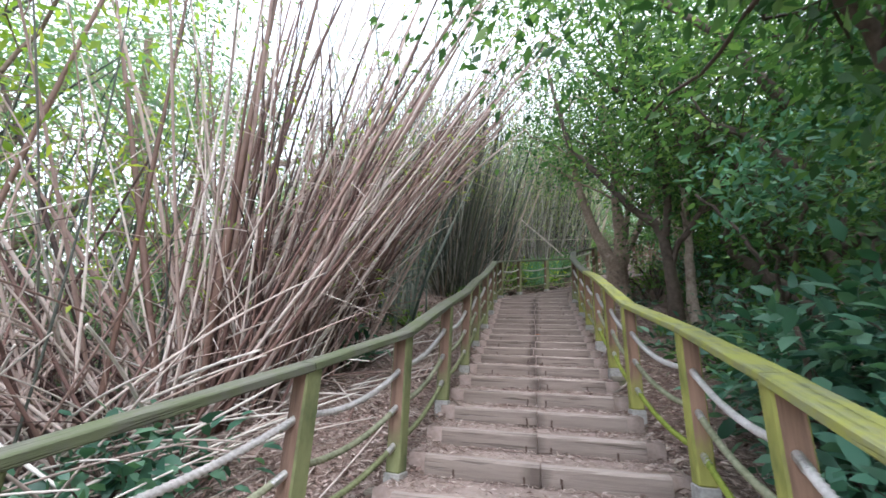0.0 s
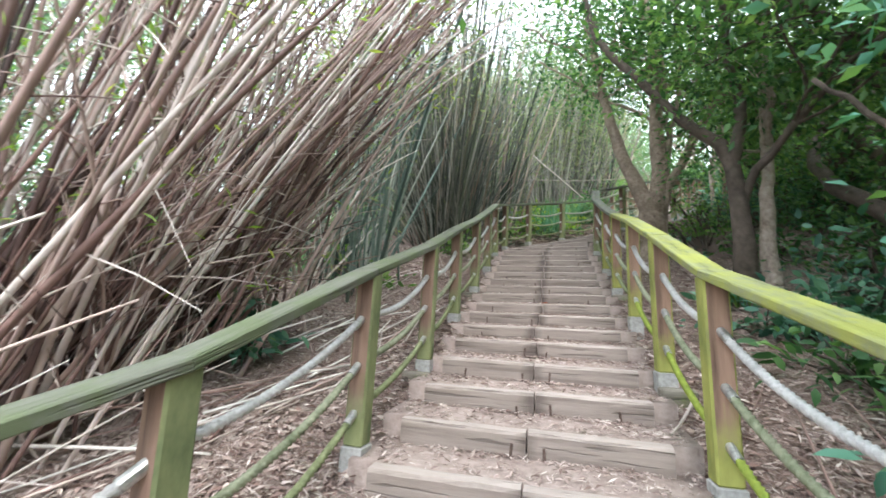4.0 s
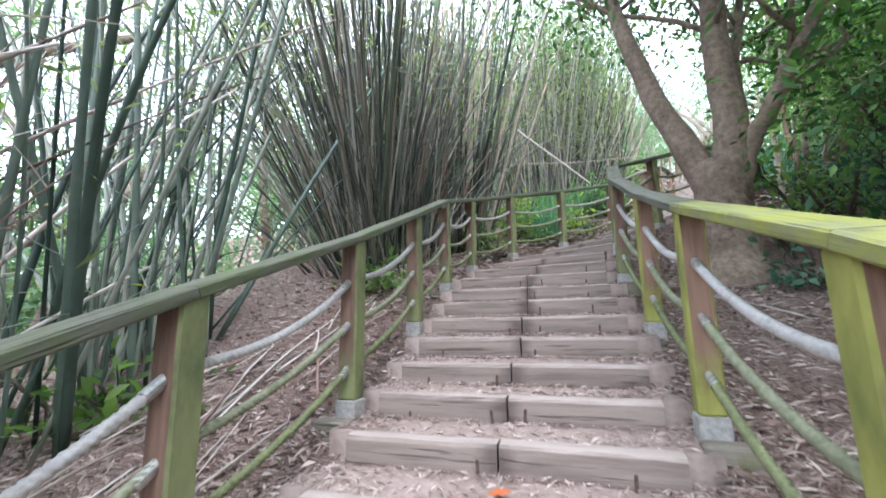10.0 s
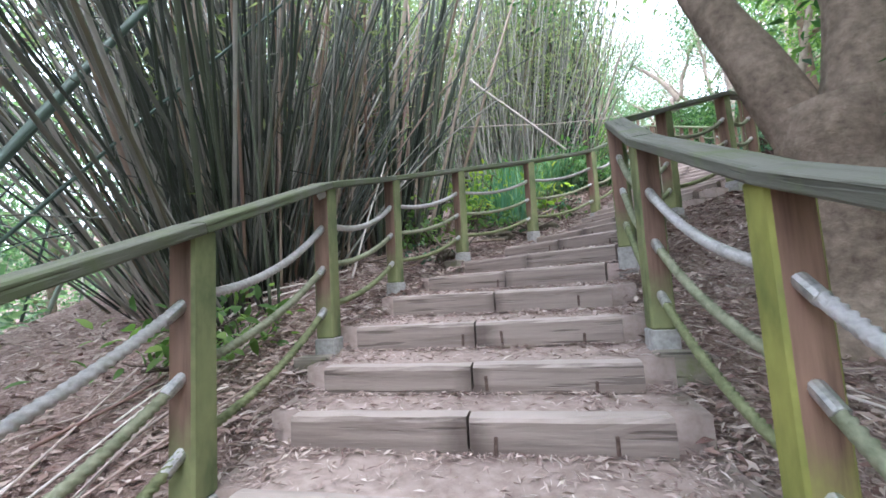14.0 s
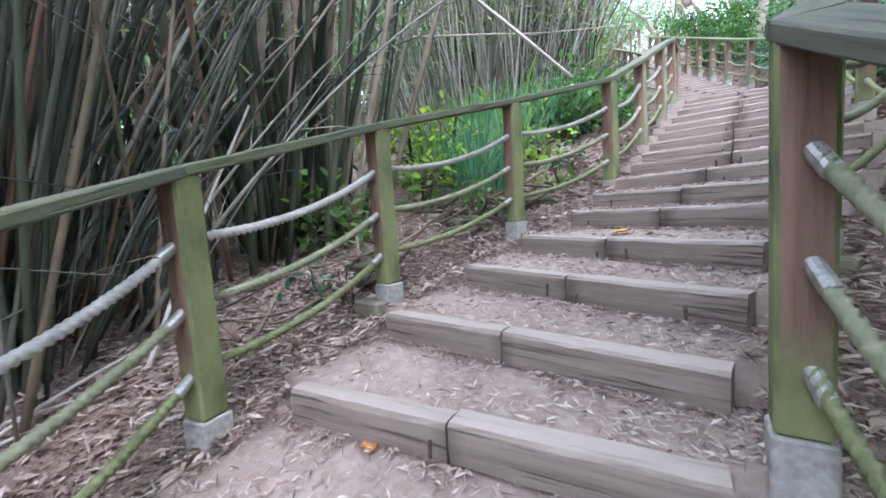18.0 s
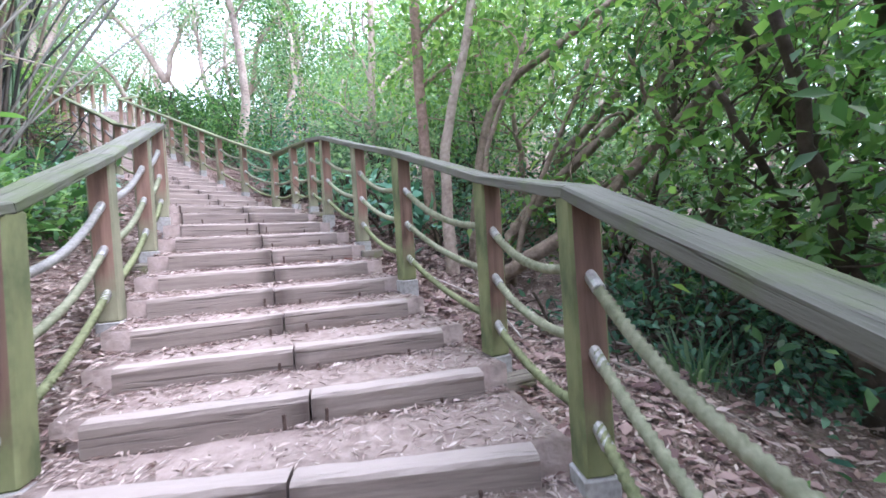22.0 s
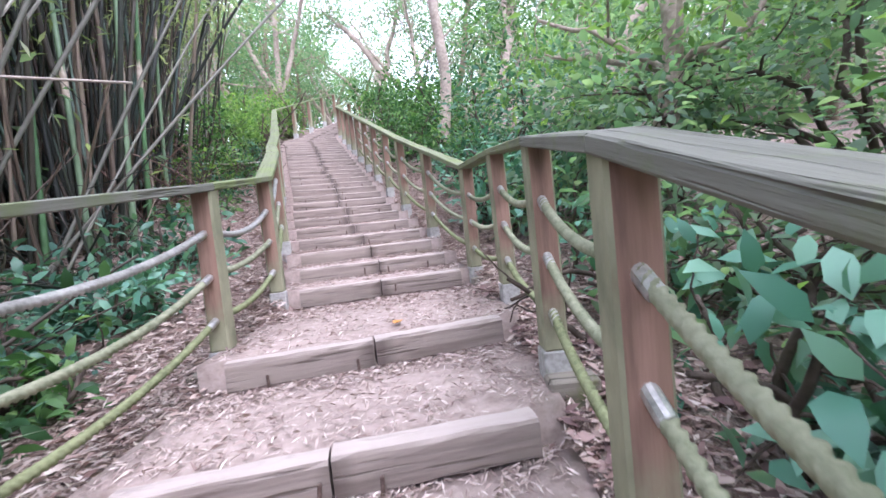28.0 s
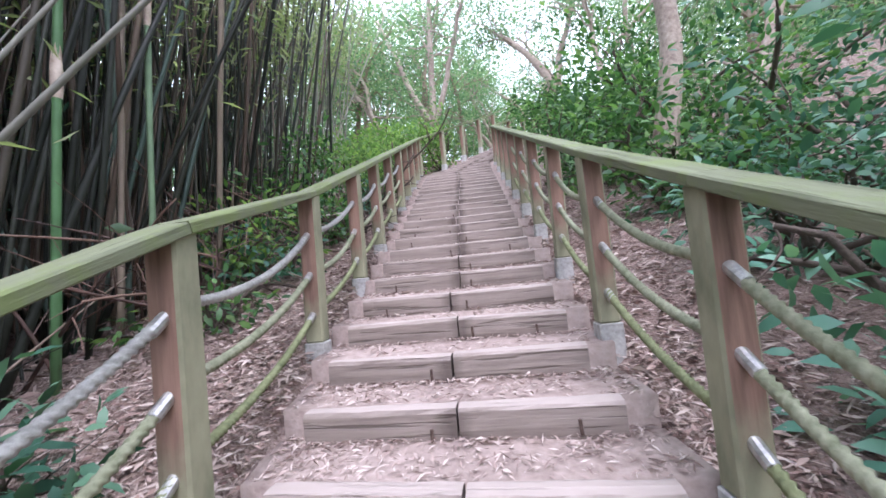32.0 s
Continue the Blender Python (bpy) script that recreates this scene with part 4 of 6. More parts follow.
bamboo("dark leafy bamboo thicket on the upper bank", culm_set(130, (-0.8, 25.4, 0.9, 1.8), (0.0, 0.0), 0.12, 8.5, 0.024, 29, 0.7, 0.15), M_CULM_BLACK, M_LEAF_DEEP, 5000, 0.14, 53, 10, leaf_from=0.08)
FRESH = [((x, y, ground_z(x, y) - 0.05), lean, 8.5, bend, r) for x, y, lean, bend, r in ((2.42, 20.75, (0.03, 0.02), (0.3, 0.2), 0.03), (2.15, 20.45, (-0.04, 0.05), (-0.2, 0.3), 0.028), (2.3, 21.4, (0.05, 0.0), (0.4, -0.1), 0.029), (1.95, 20.1, (-0.02, 0.08), (0.1, 0.4), 0.027), (2.2, 22.2, (0.05, -0.03), (0.4, 0.0), 0.026))]
fresh_clump = bamboo("young green bamboo culms with papery peeling sheaths", FRESH, M_CULM_FRESH, M_LEAF_BAMBOO, 300, 0.14, 47, 10)
for k, q in enumerate(FRESH):
    line = culm_line(*q[:4], 40)
    for i in ((9, 15, 21) if k < 3 else (12, 19)):
        v, f = tube(line[i:i + 3] - np.array(fresh_clump.location), (q[4] * 1.12, q[4] * 1.3, q[4] * 0.75), 7, caps=False)
        part("sheath", mesh_of("sheath", v, f, M_SHEATH, True), fresh_clump, "papery pale brown sheath")
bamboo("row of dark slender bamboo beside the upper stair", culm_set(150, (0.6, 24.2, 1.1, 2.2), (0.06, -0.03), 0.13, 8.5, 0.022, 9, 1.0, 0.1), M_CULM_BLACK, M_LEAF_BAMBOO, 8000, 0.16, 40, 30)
bamboo("thicket of pale bamboo higher up the slope", culm_set(110, (-0.5, 28.5, 1.6, 2.0), (0.1, -0.05), 0.15, 8.0, 0.018, 10, 1.0, 0.1), M_CULM_HAZE, M_LEAF_BAMBOO, 9000, 0.16, 41, 5)
for k, (x, y) in enumerate(((-3.2, 5.0), (-3.6, 9.0), (-4.0, 14.5), (-3.2, 21.0), (-3.5, 26.0), (-4.5, 0.5), (-3.0, -3.5))):
    bamboo("tall bamboo thicket with leafy tops on the slope", culm_set((30, 16, 40, 70, 70, 70, 70)[k], (x, y, 1.3, 1.9), (0, 0), 0.2, 8.0, 0.022, 50 + k, 0.8, 0.25), M_CULM_GREEN if k % 2 else M_CULM_GREY, M_LEAF_BAMBOO, (700, 350, 1100, 2600, 2600, 6500, 6500)[k], 0.13, 60 + k, 4, leaf_from=0.2)

# ---- trees and shrubs ----


def limb(rng, start, way, length, r, wander=0.25, rings=9, rise=0.15):
    """A crooked limb: points and radii."""
    p, pts = np.array(start, float), []
    d = np.array(way, float) / np.linalg.norm(way)
    for k in range(rings):
        pts.append(p.copy())
        d = d + rng.normal(0, wander / math.sqrt(rings) * 1.6, 3) + np.array([0, 0, rise / rings])
        d /= np.linalg.norm(d)
        p = p + d * length / (rings - 1)
    return np.array(pts), r * np.linspace(1, 0.55, rings), d


def through_points(points, count=14):
    """A smooth line of even steps through a few places."""
    p = np.array(points, float)
    k = len(p)
    s = np.linspace(0, k - 1, count)
    i = np.minimum(s.astype(int), k - 2)
    q = np.concatenate([[2 * p[0] - p[1]], p, [2 * p[-1] - p[-2]]])
    t = (s - i)[:, None]
    a, b, c, d = q[i], q[i + 1], q[i + 2], q[i + 3]
    return 0.5 * (2 * b + (c - a) * t + (2 * a - 5 * b + 4 * c - d) * t**2 + (3 * b - a - 3 * c + d) * t**3)


def blocks_way(pts, base):
    """Whether a branch would hang into the walking way."""
    return not np.all(clear_of_stair(pts, base, 3.0, 1.7))


def tree(label, base, trunks, mats, leaves, leaf_size, seed, spread=1.6, twigs=7, leaf_fold=0.25, group="trees beside the stair", cluster=0.5, width=0.45, low=0.35):
    """trunks: (way, length, radius) limbs from the foot; each breaks into branches that bear clusters of leaves."""
    rng = np.random.default_rng(seed)
    bark, leaf = mats
    root = thing("tree", label, "tree", group, m=pose(*base))
    centres = []
    for n, (start, way, length, r, wander) in enumerate(trunks):
        if isinstance(start, list):
            # a limb drawn through given places: (places, -, thin end, thick end, unevenness)
            pts = through_points(start) - np.array(base)
            pts[1:-1] += rng.normal(0, wander, (12, 3))
            d, rad, start = pts[-1] - pts[-3], np.linspace(r, length, 14) * rng.uniform(0.94, 1.06, 14), (0, 0, 0.0 if n == 0 or pts[0, 2] < 0.1 else 1.0)
            d = d / np.linalg.norm(d)
        else:
            pts, rad, d = limb(rng, start, way, length, r, wander, 14)
        if start[2] <= 0:
            rad = rad * (1 + 0.55 * np.exp(-np.arange(14) * 0.9))
            pts[0, 2] -= 0.3
        v, f = tube(pts, rad, 10)
        part("trunk" if start[2] <= 0 else "limb", mesh_of("trunk", v, f, bark, True), root)
        heap = Heap()
        for k in range(0 if n == 0 and len(trunks) > 2 else twigs):
            i = int(rng.integers(int(14 * low), 14))
            side = rng.normal(0, 1, 3)
            side[2] = abs(side[2]) * 0.4
            bp, br, bd = limb(rng, pts[i], side + d * 0.6, spread * rng.uniform(0.6, 1.3), min(rad[i] * 0.42, 0.035), 0.45, 8)
            if blocks_way(bp, base):
                continue
            heap.add(*tube(bp, br, 6))
            for q in range(3):
                j = int(rng.integers(3, 8))
                tp, tr, _ = limb(rng, bp[j], rng.normal(0, 1, 3) + bd, spread * 0.5 * rng.uniform(0.6, 1.2), br[j] * 0.5, 0.4, 6)
                if blocks_way(tp, base):
                    continue
                heap.add(*tube(tp, tr, 5))
                centres += [tp[-1], tp[3]]
            centres.append(bp[-1])
        if heap.n:
            tagged(part("branchwork", heap.mesh("branchwork", bark, True), root), kind="stuff")
    if leaves and centres:
        centres = np.array(centres)
        k = rng.integers(0, len(centres), leaves)
        pos = centres[k] + rng.normal(0, cluster, (leaves, 3)) * np.array([1, 1, 0.6])
        keep = clear_of_stair(pos, base)
        pos, k = pos[keep], k[keep]
        out = (pos - centres[k]) * 1.2 + np.array([0, 0, -0.15])
        tagged(part("crown", leaves_mesh("crown", pos, out, leaf_size, leaf, width, leaf_fold, seed, 0.5), root), kind="stuff")
    return root


def shrub(label, x, y, radius, height, leaves, leaf_size, leaf, seed, group="shrubs on the slope", width=0.45, z=None, bark=None):
    """A bush: crooked stems from one foot and leaves in tufts, thickest outside."""
    rng = np.random.default_rng(seed)
    z = ground_z(x, y) if z is None else z
    root = thing("shrub", label, "shrub", group, m=pose(x, y, z))
    centres = []
    for k in range(9 if leaves > 300 else 5):
        heap = Heap()
        way = np.array([rng.normal(0, 0.7) * radius, rng.normal(0, 0.7) * radius, height])
        pts, rad, d = limb(rng, (rng.normal(0, 0.1), rng.normal(0, 0.1), -0.1), way, np.linalg.norm(way) * rng.uniform(0.7, 1.05), 0.018 + 0.008 * height, 0.5, 9)
        heap.add(*tube(pts, rad, 5))
        for q in range(4):
            j = int(rng.integers(3, 9))
            tp, tr, _ = limb(rng, pts[j], rng.normal(0, 1, 3) + d * 0.4, radius * rng.uniform(0.4, 0.8), rad[j] * 0.5, 0.4, 6)
            heap.add(*tube(tp, tr, 4))
            centres += [tp[-1], tp[3], tp[-1]]
        part("stem", heap.mesh("stem", bark or M_BARK_DARK, True), root)
    centres = np.array(centres)
    k = rng.integers(0, len(centres), leaves)
    pos = centres[k] + rng.normal(0, 0.19 * radius + 0.05, (leaves, 3)) * np.array([1, 1, 0.7])
    pos[:, 2] = np.maximum(pos[:, 2], 0.03)
    keep = clear_of_stair(pos, (x, y, z), 2.5, 1.4)
    pos, k = pos[keep], k[keep]
    out = (pos - centres[k]) * 2 + (pos - np.array([0, 0, height * 0.4])) * np.array([0.4, 0.4, 0.2])
    tagged(part("crown", leaves_mesh("crown", pos, out, leaf_size, leaf, width, 0.25, seed, 0.35, True), root), kind="stuff")
    return root


def at_ground(x, y, dz=0.0):
    return (x, y, ground_z(x, y) + dz)


# the forked tree at the bend
tree("stout forked tree with smooth brown bark beside the handrail", at_ground(4.55, 9.37), [([(4.55, 9.37, 5.15), (4.54, 9.37, 5.85), (4.56, 9.35, 6.5)], 0, 0.27, 0.29, 0.01), ([(4.48, 9.37, 6.05), (4.4, 9.38, 6.45), (4.18, 9.41, 7), (3.9, 9.45, 7.85), (3.65, 9.55, 9.15), (3.3, 9.65, 11.15)], 0, 0.07, 0.19, 0.01),
      ([(4.6, 9.35, 6.05), (4.66, 9.33, 6.55), (4.72, 9.32, 7.15), (4.67, 9.33, 7.95), (4.75, 9.35, 9.55), (4.5, 9.45, 11.45)], 0, 0.08, 0.21, 0.01), ([(4.68, 9.33, 6.15), (4.82, 9.28, 6.55), (5.02, 9.23, 6.95), (5.35, 9.15, 7.55), (5.9, 9.05, 8.55)], 0, 0.06, 0.11, 0.015),
      ([(4.65, 9.45, 6.25), (4.8, 9.7, 7.05), (4.95, 10.05, 8.15), (5.2, 10.45, 9.35)], 0, 0.05, 0.09, 0.015)], (M_BARK, M_LEAF), 14000, 0.11, 101, 2.5, 13, low=0.6)
tree("dark crooked tree with bending limbs", at_ground(5.6, 6.8), [([(5.6, 6.8, 4.3), (5.6, 6.78, 5.6), (5.48, 6.8, 6.3), (5.0, 6.88, 6.85), (4.6, 6.93, 7.5), (4.05, 7.0, 8.3), (3.7, 7.1, 9.4), (3.4, 7.3, 11.2)], 0, 0.04, 0.105, 0.012), ([(5.55, 6.8, 6.0), (5.72, 6.85, 6.8), (5.62, 6.95, 7.7), (5.6, 7.0, 9.2), (5.0, 6.6, 11.4)], 0, 0.04, 0.085, 0.015),
      ([(5.6, 6.8, 5.4), (5.95, 6.6, 6.1), (6.3, 6.3, 6.5), (6.9, 6.2, 7.4)], 0, 0.03, 0.06, 0.02)], (M_BARK_DARK, M_LEAF), 10500, 0.12, 102, 2.1, 14, low=0.5)
tree("slender pale tree behind the dark one", at_ground(5.92, 7.22), [([(5.92, 7.22, 4.3), (5.95, 7.2, 5.6), (6.02, 7.18, 6.6), (6.1, 7.25, 9.5)], 0, 0.06, 0.09, 0.01)], (M_BARK_PALE, M_LEAF), 2500, 0.11, 103, 1.4, 6, low=0.6)
tree("dark crooked tree hung with leaves", at_ground(7.4, 4.6), [((0, 0, 0), (-0.25, -0.2, 1), 3.0, 0.12, 0.6), ((-0.2, -0.1, 1.6), (0.6, -0.4, 0.9), 3.0, 0.07, 0.6), ((-0.3, -0.2, 2.2), (-0.5, 0.3, 0.8), 3.0, 0.07, 0.6), ([(7.1, 4.5, 7.0), (6.4, 4.6, 8.8), (5.4, 4.9, 10.3), (4.3, 5.3, 11.6)], 0, 0.04, 0.08, 0.02)], (M_BARK_DARK, M_LEAF_LIGHT), 9000, 0.12, 104, 1.9, 9)
tree("dark leaning tree in the shade", at_ground(8.4, 7.6), [((0, 0, 0), (-0.3, -0.2, 1), 4.0, 0.13, 0.5), ((0, 0, 1.2), (0.5, 0.1, 1), 3.5, 0.09, 0.5)], (M_BARK_DARK, M_LEAF_LIGHT), 4500, 0.11, 105, 1.8, 7)
tree("crooked tree with dark spreading branches", at_ground(7.2, 1.2), [((0, 0, 0), (0.1, 0.2, 1), 3.4, 0.11, 0.5), ((0, 0, 1.5), (-0.5, 0.3, 1), 3.0, 0.06, 0.6), ((0, 0.1, 1.8), (0.5, 0.4, 0.8), 3.0, 0.06, 0.6)], (M_BARK_DARK, M_LEAF), 9000, 0.13, 106, 1.8, 8)
tree("shaded tree with dense dark leaves", at_ground(9.6, 3.0), [((0, 0, 0), (-0.1, 0.1, 1), 5, 0.15, 0.3)], (M_BARK_DARK, M_LEAF_DEEP), 9000, 0.15, 107, 2.2, 10)
tree("shaded tree with dense dark leaves", at_ground(10.2, 10.5), [((0, 0, 0), (-0.1, 0.0, 1), 5, 0.15, 0.3)], (M_BARK_DARK, M_LEAF_HAZE), 4000, 0.12, 108, 2.2, 10)
for k, (x, y, wx, wy, h) in enumerate(((8.2, 8.6, -0.55, 0.1, 6.0), (7.6, 6.0, -0.5, 0.25, 5.8), (9.4, 5.2, -0.3, 0.1, 6.0), (8.9, 11.6, -0.45, -0.1, 5.6), (7.4, -0.8, -0.35, 0.25, 5.2))):
    tree("dark tree spreading its crown towards the stair", at_ground(x, y), [((0, 0, 0), (wx * 0.6, wy, 1), h, 0.12, 0.35), ((wx * 0.8, wy, h * 0.45), (wx * 1.6, wy, 0.75), h * 0.7, 0.065, 0.45), ((wx * 0.6, wy, h * 0.4), (0.3, 0.5, 0.9), h * 0.6, 0.06, 0.45)], (M_BARK_DARK, M_LEAF if k in (2, 4) else M_LEAF_LIGHT), (3200, 3200, 5000, 2200, 6000)[k], 0.12, 130 + k, 2.0, 9, low=0.4)
tree("slender young tree with teal leaves in flat sprays", at_ground(6.7, 4.6), [([(6.7, 4.6, 3.2), (6.6, 4.65, 4.6), (6.3, 4.8, 5.5), (5.95, 4.95, 6.1)], 0, 0.02, 0.035, 0.02), ([(6.65, 4.6, 4.4), (6.9, 4.3, 5.3), (7.0, 4.2, 6.0)], 0, 0.015, 0.03, 0.02), ([(6.65, 4.6, 4.0), (6.5, 4.1, 4.9), (6.3, 3.7, 5.4)], 0, 0.015, 0.03, 0.02)], (M_BARK_DARK, M_LEAF_TEAL), 700, 0.15, 136, 0.8, 7, low=0.6, cluster=0.3)
tree("thin tree with sparse yellow-green leaves beyond the dead bamboo", at_ground(-0.9, -1.0), [((0, 0, 0), (-0.1, 0.05, 1), 6.0, 0.05, 0.3), ((0, 0, 2.2), (0.3, 0.4, 1), 3.5, 0.03, 0.4), ((0, 0, 2.8), (-0.4, -0.3, 1), 3.2, 0.03, 0.4)], (M_BARK, M_LEAF_YELLOW), 1500, 0.13, 137, 1.2, 8, low=0.4, cluster=0.35)
# right of the middle flight: leaning pale stems
tree("tree with a stout brown-grey trunk", at_ground(6.42, 15.12), [([(6.42, 15.12, 6.9), (6.44, 15.13, 8.2), (6.4, 15.15, 9.3), (6.45, 15.25, 12.5)], 0, 0.06, 0.082, 0.006)], (M_BARK_RED, M_LEAF_LIGHT), 2600, 0.11, 111, 1.5, 8, low=0.6)
tree("slender pale tree with a bent trunk", at_ground(7.86, 19.2), [([(7.86, 19.2, 8.3), (7.88, 19.17, 9.25), (8.06, 18.98, 9.85), (8.13, 18.93, 10.8), (8.3, 19.0, 13.5)], 0, 0.075, 0.125, 0.008)], (M_BARK_PALE, M_LEAF_LIGHT), 2600, 0.11, 112, 1.6, 8, low=0.6)
tree("leaning grey tree with a curved trunk", at_ground(6.02, 14.33), [([(6.02, 14.33, 6.9), (6.01, 14.35, 8.0), (6.01, 14.35, 8.44), (6.07, 14.27, 8.91), (6.17, 14.14, 9.49), (6.35, 13.98, 10.72)], 0, 0.04, 0.062, 0.005)], (M_BARK_PALE, M_LEAF_LIGHT), 1800, 0.10, 113, 1.3, 6, low=0.6)
tree("bent tree with stems slanting over the slope", at_ground(6.45, 14.3), [([(6.4, 14.39, 7.0), (6.45, 14.32, 8.1), (6.52, 14.21, 8.75), (6.65, 14.03, 9.19), (6.94, 13.6, 9.51), (7.36, 12.96, 9.98)], 0, 0.035, 0.062, 0.006),
      ([(6.45, 14.3, 7.0), (6.53, 14.17, 7.33), (6.72, 13.83, 7.84), (7.05, 13.25, 8.43), (7.26, 12.87, 8.77), (7.61, 12.25, 9.45)], 0, 0.045, 0.075, 0.006), ([(6.3, 14.1, 7.0), (6.39, 13.91, 7.2), (6.61, 13.46, 7.49), (6.9, 12.87, 8.06), (7.26, 12.14, 8.84)], 0, 0.05, 0.09, 0.006),
      ([(6.2, 14.2, 7.0), (6.25, 14.1, 7.8), (6.3, 13.95, 8.6), (6.55, 13.6, 9.6)], 0, 0.02, 0.035, 0.01), ([(6.5, 14.0, 7.0), (6.6, 13.7, 7.9), (6.9, 13.4, 8.8), (7.3, 13.2, 9.8)], 0, 0.02, 0.035, 0.01)], (M_BARK, M_LEAF_LIGHT), 2400, 0.10, 114, 1.2, 5, low=0.6)
tree("thicket tree with long slanting limbs", at_ground(7.8, 14.57), [([(7.8, 14.57, 6.9), (7.93, 14.3, 8.38), (8.16, 13.82, 8.99), (8.51, 13.1, 9.81), (9.0, 12.2, 10.8)], 0, 0.04, 0.08, 0.01), ([(7.7, 14.6, 7.0), (7.8, 14.7, 8.4), (7.7, 14.8, 10.0)], 0, 0.03, 0.05, 0.01), ([(7.6, 13.9, 6.8), (7.9, 13.2, 7.9), (8.3, 12.5, 8.8), (8.7, 11.8, 10)], 0, 0.03, 0.05, 0.012)], (M_BARK, M_LEAF_LIGHT), 2800, 0.10, 119, 1.6, 7, low=0.5)
tree("thin dark tree with slanting stems in the thicket", at_ground(7.3, 12.8), [([(7.3, 12.8, 6.4), (7.5, 12.4, 7.6), (7.9, 11.9, 8.6), (8.2, 11.4, 9.6)], 0, 0.025, 0.045, 0.012), ([(7.25, 12.9, 6.4), (7.2, 12.8, 7.6), (7.4, 12.6, 8.8), (7.3, 12.4, 10)], 0, 0.02, 0.04, 0.012)], (M_BARK_DARK, M_LEAF), 2000, 0.10, 123, 1.3, 6, low=0.6)
tree("young dark-stemmed tree with bright leaves hanging over the handrail", at_ground(6.75, 11.3), [([(6.75, 11.3, 5.4), (6.7, 11.35, 6.7), (6.45, 11.5, 7.7), (6.05, 11.65, 8.7)], 0, 0.03, 0.06, 0.025), ([(6.7, 11.35, 6.5), (6.95, 11.7, 7.4), (6.6, 12.1, 8.6)], 0, 0.025, 0.045, 0.025), ([(6.75, 11.3, 6.1), (7.1, 11.0, 7.1), (7.3, 10.9, 8.3)], 0, 0.025, 0.045, 0.025),
      ([(6.72, 11.3, 6.0), (6.5, 10.9, 6.9), (6.35, 10.6, 8.0)], 0, 0.02, 0.04, 0.025)], (M_BARK_DARK, M_LEAF_VIVID), 2000, 0.12, 120, 1.0, 8, low=0.6, cluster=0.28)
tree("dark thin tree in the thicket", at_ground(8.4, 12.4), [([(8.4, 12.4, 5.5), (8.3, 12.4, 6.8), (8.5, 12.6, 8.0), (8.4, 12.8, 9.6)], 0, 0.03, 0.06, 0.02), ([(8.35, 12.4, 6.4), (8.0, 12.0, 7.3), (7.8, 11.7, 8.4)], 0, 0.025, 0.04, 0.02)], (M_BARK_DARK, M_LEAF_LIGHT), 2000, 0.10, 121, 1.6, 8, low=0.55)
tree("tree with a forked pale trunk in the thicket", at_ground(9.6, 17.2), [((0, 0, 0), (-0.1, 0.0, 1), 5.5, 0.11, 0.2), ((0, 0, 0.4), (0.35, -0.2, 1), 4.8, 0.08, 0.25)], (M_BARK_PALE, M_LEAF_LIGHT), 5000, 0.13, 122, 1.8, 8, low=0.4)
tree("slender pale tree above the shrubs", at_ground(7.05, 25.2), [((0, 0, 0), (0.02, 0.05, 1), 6.5, 0.15, 0.15)], (M_BARK_PALE, M_LEAF), 3500, 0.13, 115, 1.7, 8, low=0.5)
tree("pale tree with a short broken stem", at_ground(7.9, 24.9), [((0, 0, 0), (-0.15, 0.1, 1), 1.3, 0.065, 0.4), ((0, 0, 0.1), (0.5, 0.1, 0.6), 1.6, 0.035, 0.6)], (M_BARK_PALE, M_LEAF), 0, 0.1, 116, 0.7, 2)
# at the head of the stair
tree("pale tree parting into many upright limbs", at_ground(1.9, 34.6), [((0, 0, 0), (0, 0, 1), 1.8, 0.24, 0.1), ((0, 0, 1.5), (-0.45, 0, 1), 5.5, 0.14, 0.25), ((0.05, 0, 1.6), (0.1, 0.1, 1), 6, 0.14, 0.2), ((0.1, 0, 1.5), (0.5, 0, 1), 5.5, 0.12, 0.25)], (M_BARK_PALE, M_LEAF_HAZE), 3200, 0.15, 117, 2.2, 8, low=0.45)
tree("pale tree with forked trunk at the top of the stair", at_ground(7.0, 36.5), [((0, 0, 0), (-0.1, 0, 1), 2.5, 0.26, 0.2), ((-0.2, 0, 2.0), (-0.35, 0, 1), 5, 0.17, 0.3), ((-0.1, 0, 2.2), (0.3, 0, 1), 5, 0.14, 0.3)], (M_BARK_PALE, M_LEAF_HAZE), 7000, 0.15, 118, 2.2, 8, low=0.45)

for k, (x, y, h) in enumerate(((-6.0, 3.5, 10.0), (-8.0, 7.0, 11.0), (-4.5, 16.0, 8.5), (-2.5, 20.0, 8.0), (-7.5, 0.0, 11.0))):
    tree("tall hazy tree on the slope behind the bamboo", at_ground(x, y), [((0, 0, 0), (0.05, 0.02 * k, 1), h, 0.14, 0.3), ((0, 0, h * 0.4), (0.35, 0.2, 1), h * 0.55, 0.08, 0.35), ((0, 0, h * 0.45), (-0.3, -0.3, 1), h * 0.5, 0.08, 0.35)], (M_BARK, M_LEAF_HAZE), 7000, 0.14, 160 + k, 2.3, 10, low=0.3, cluster=0.6)
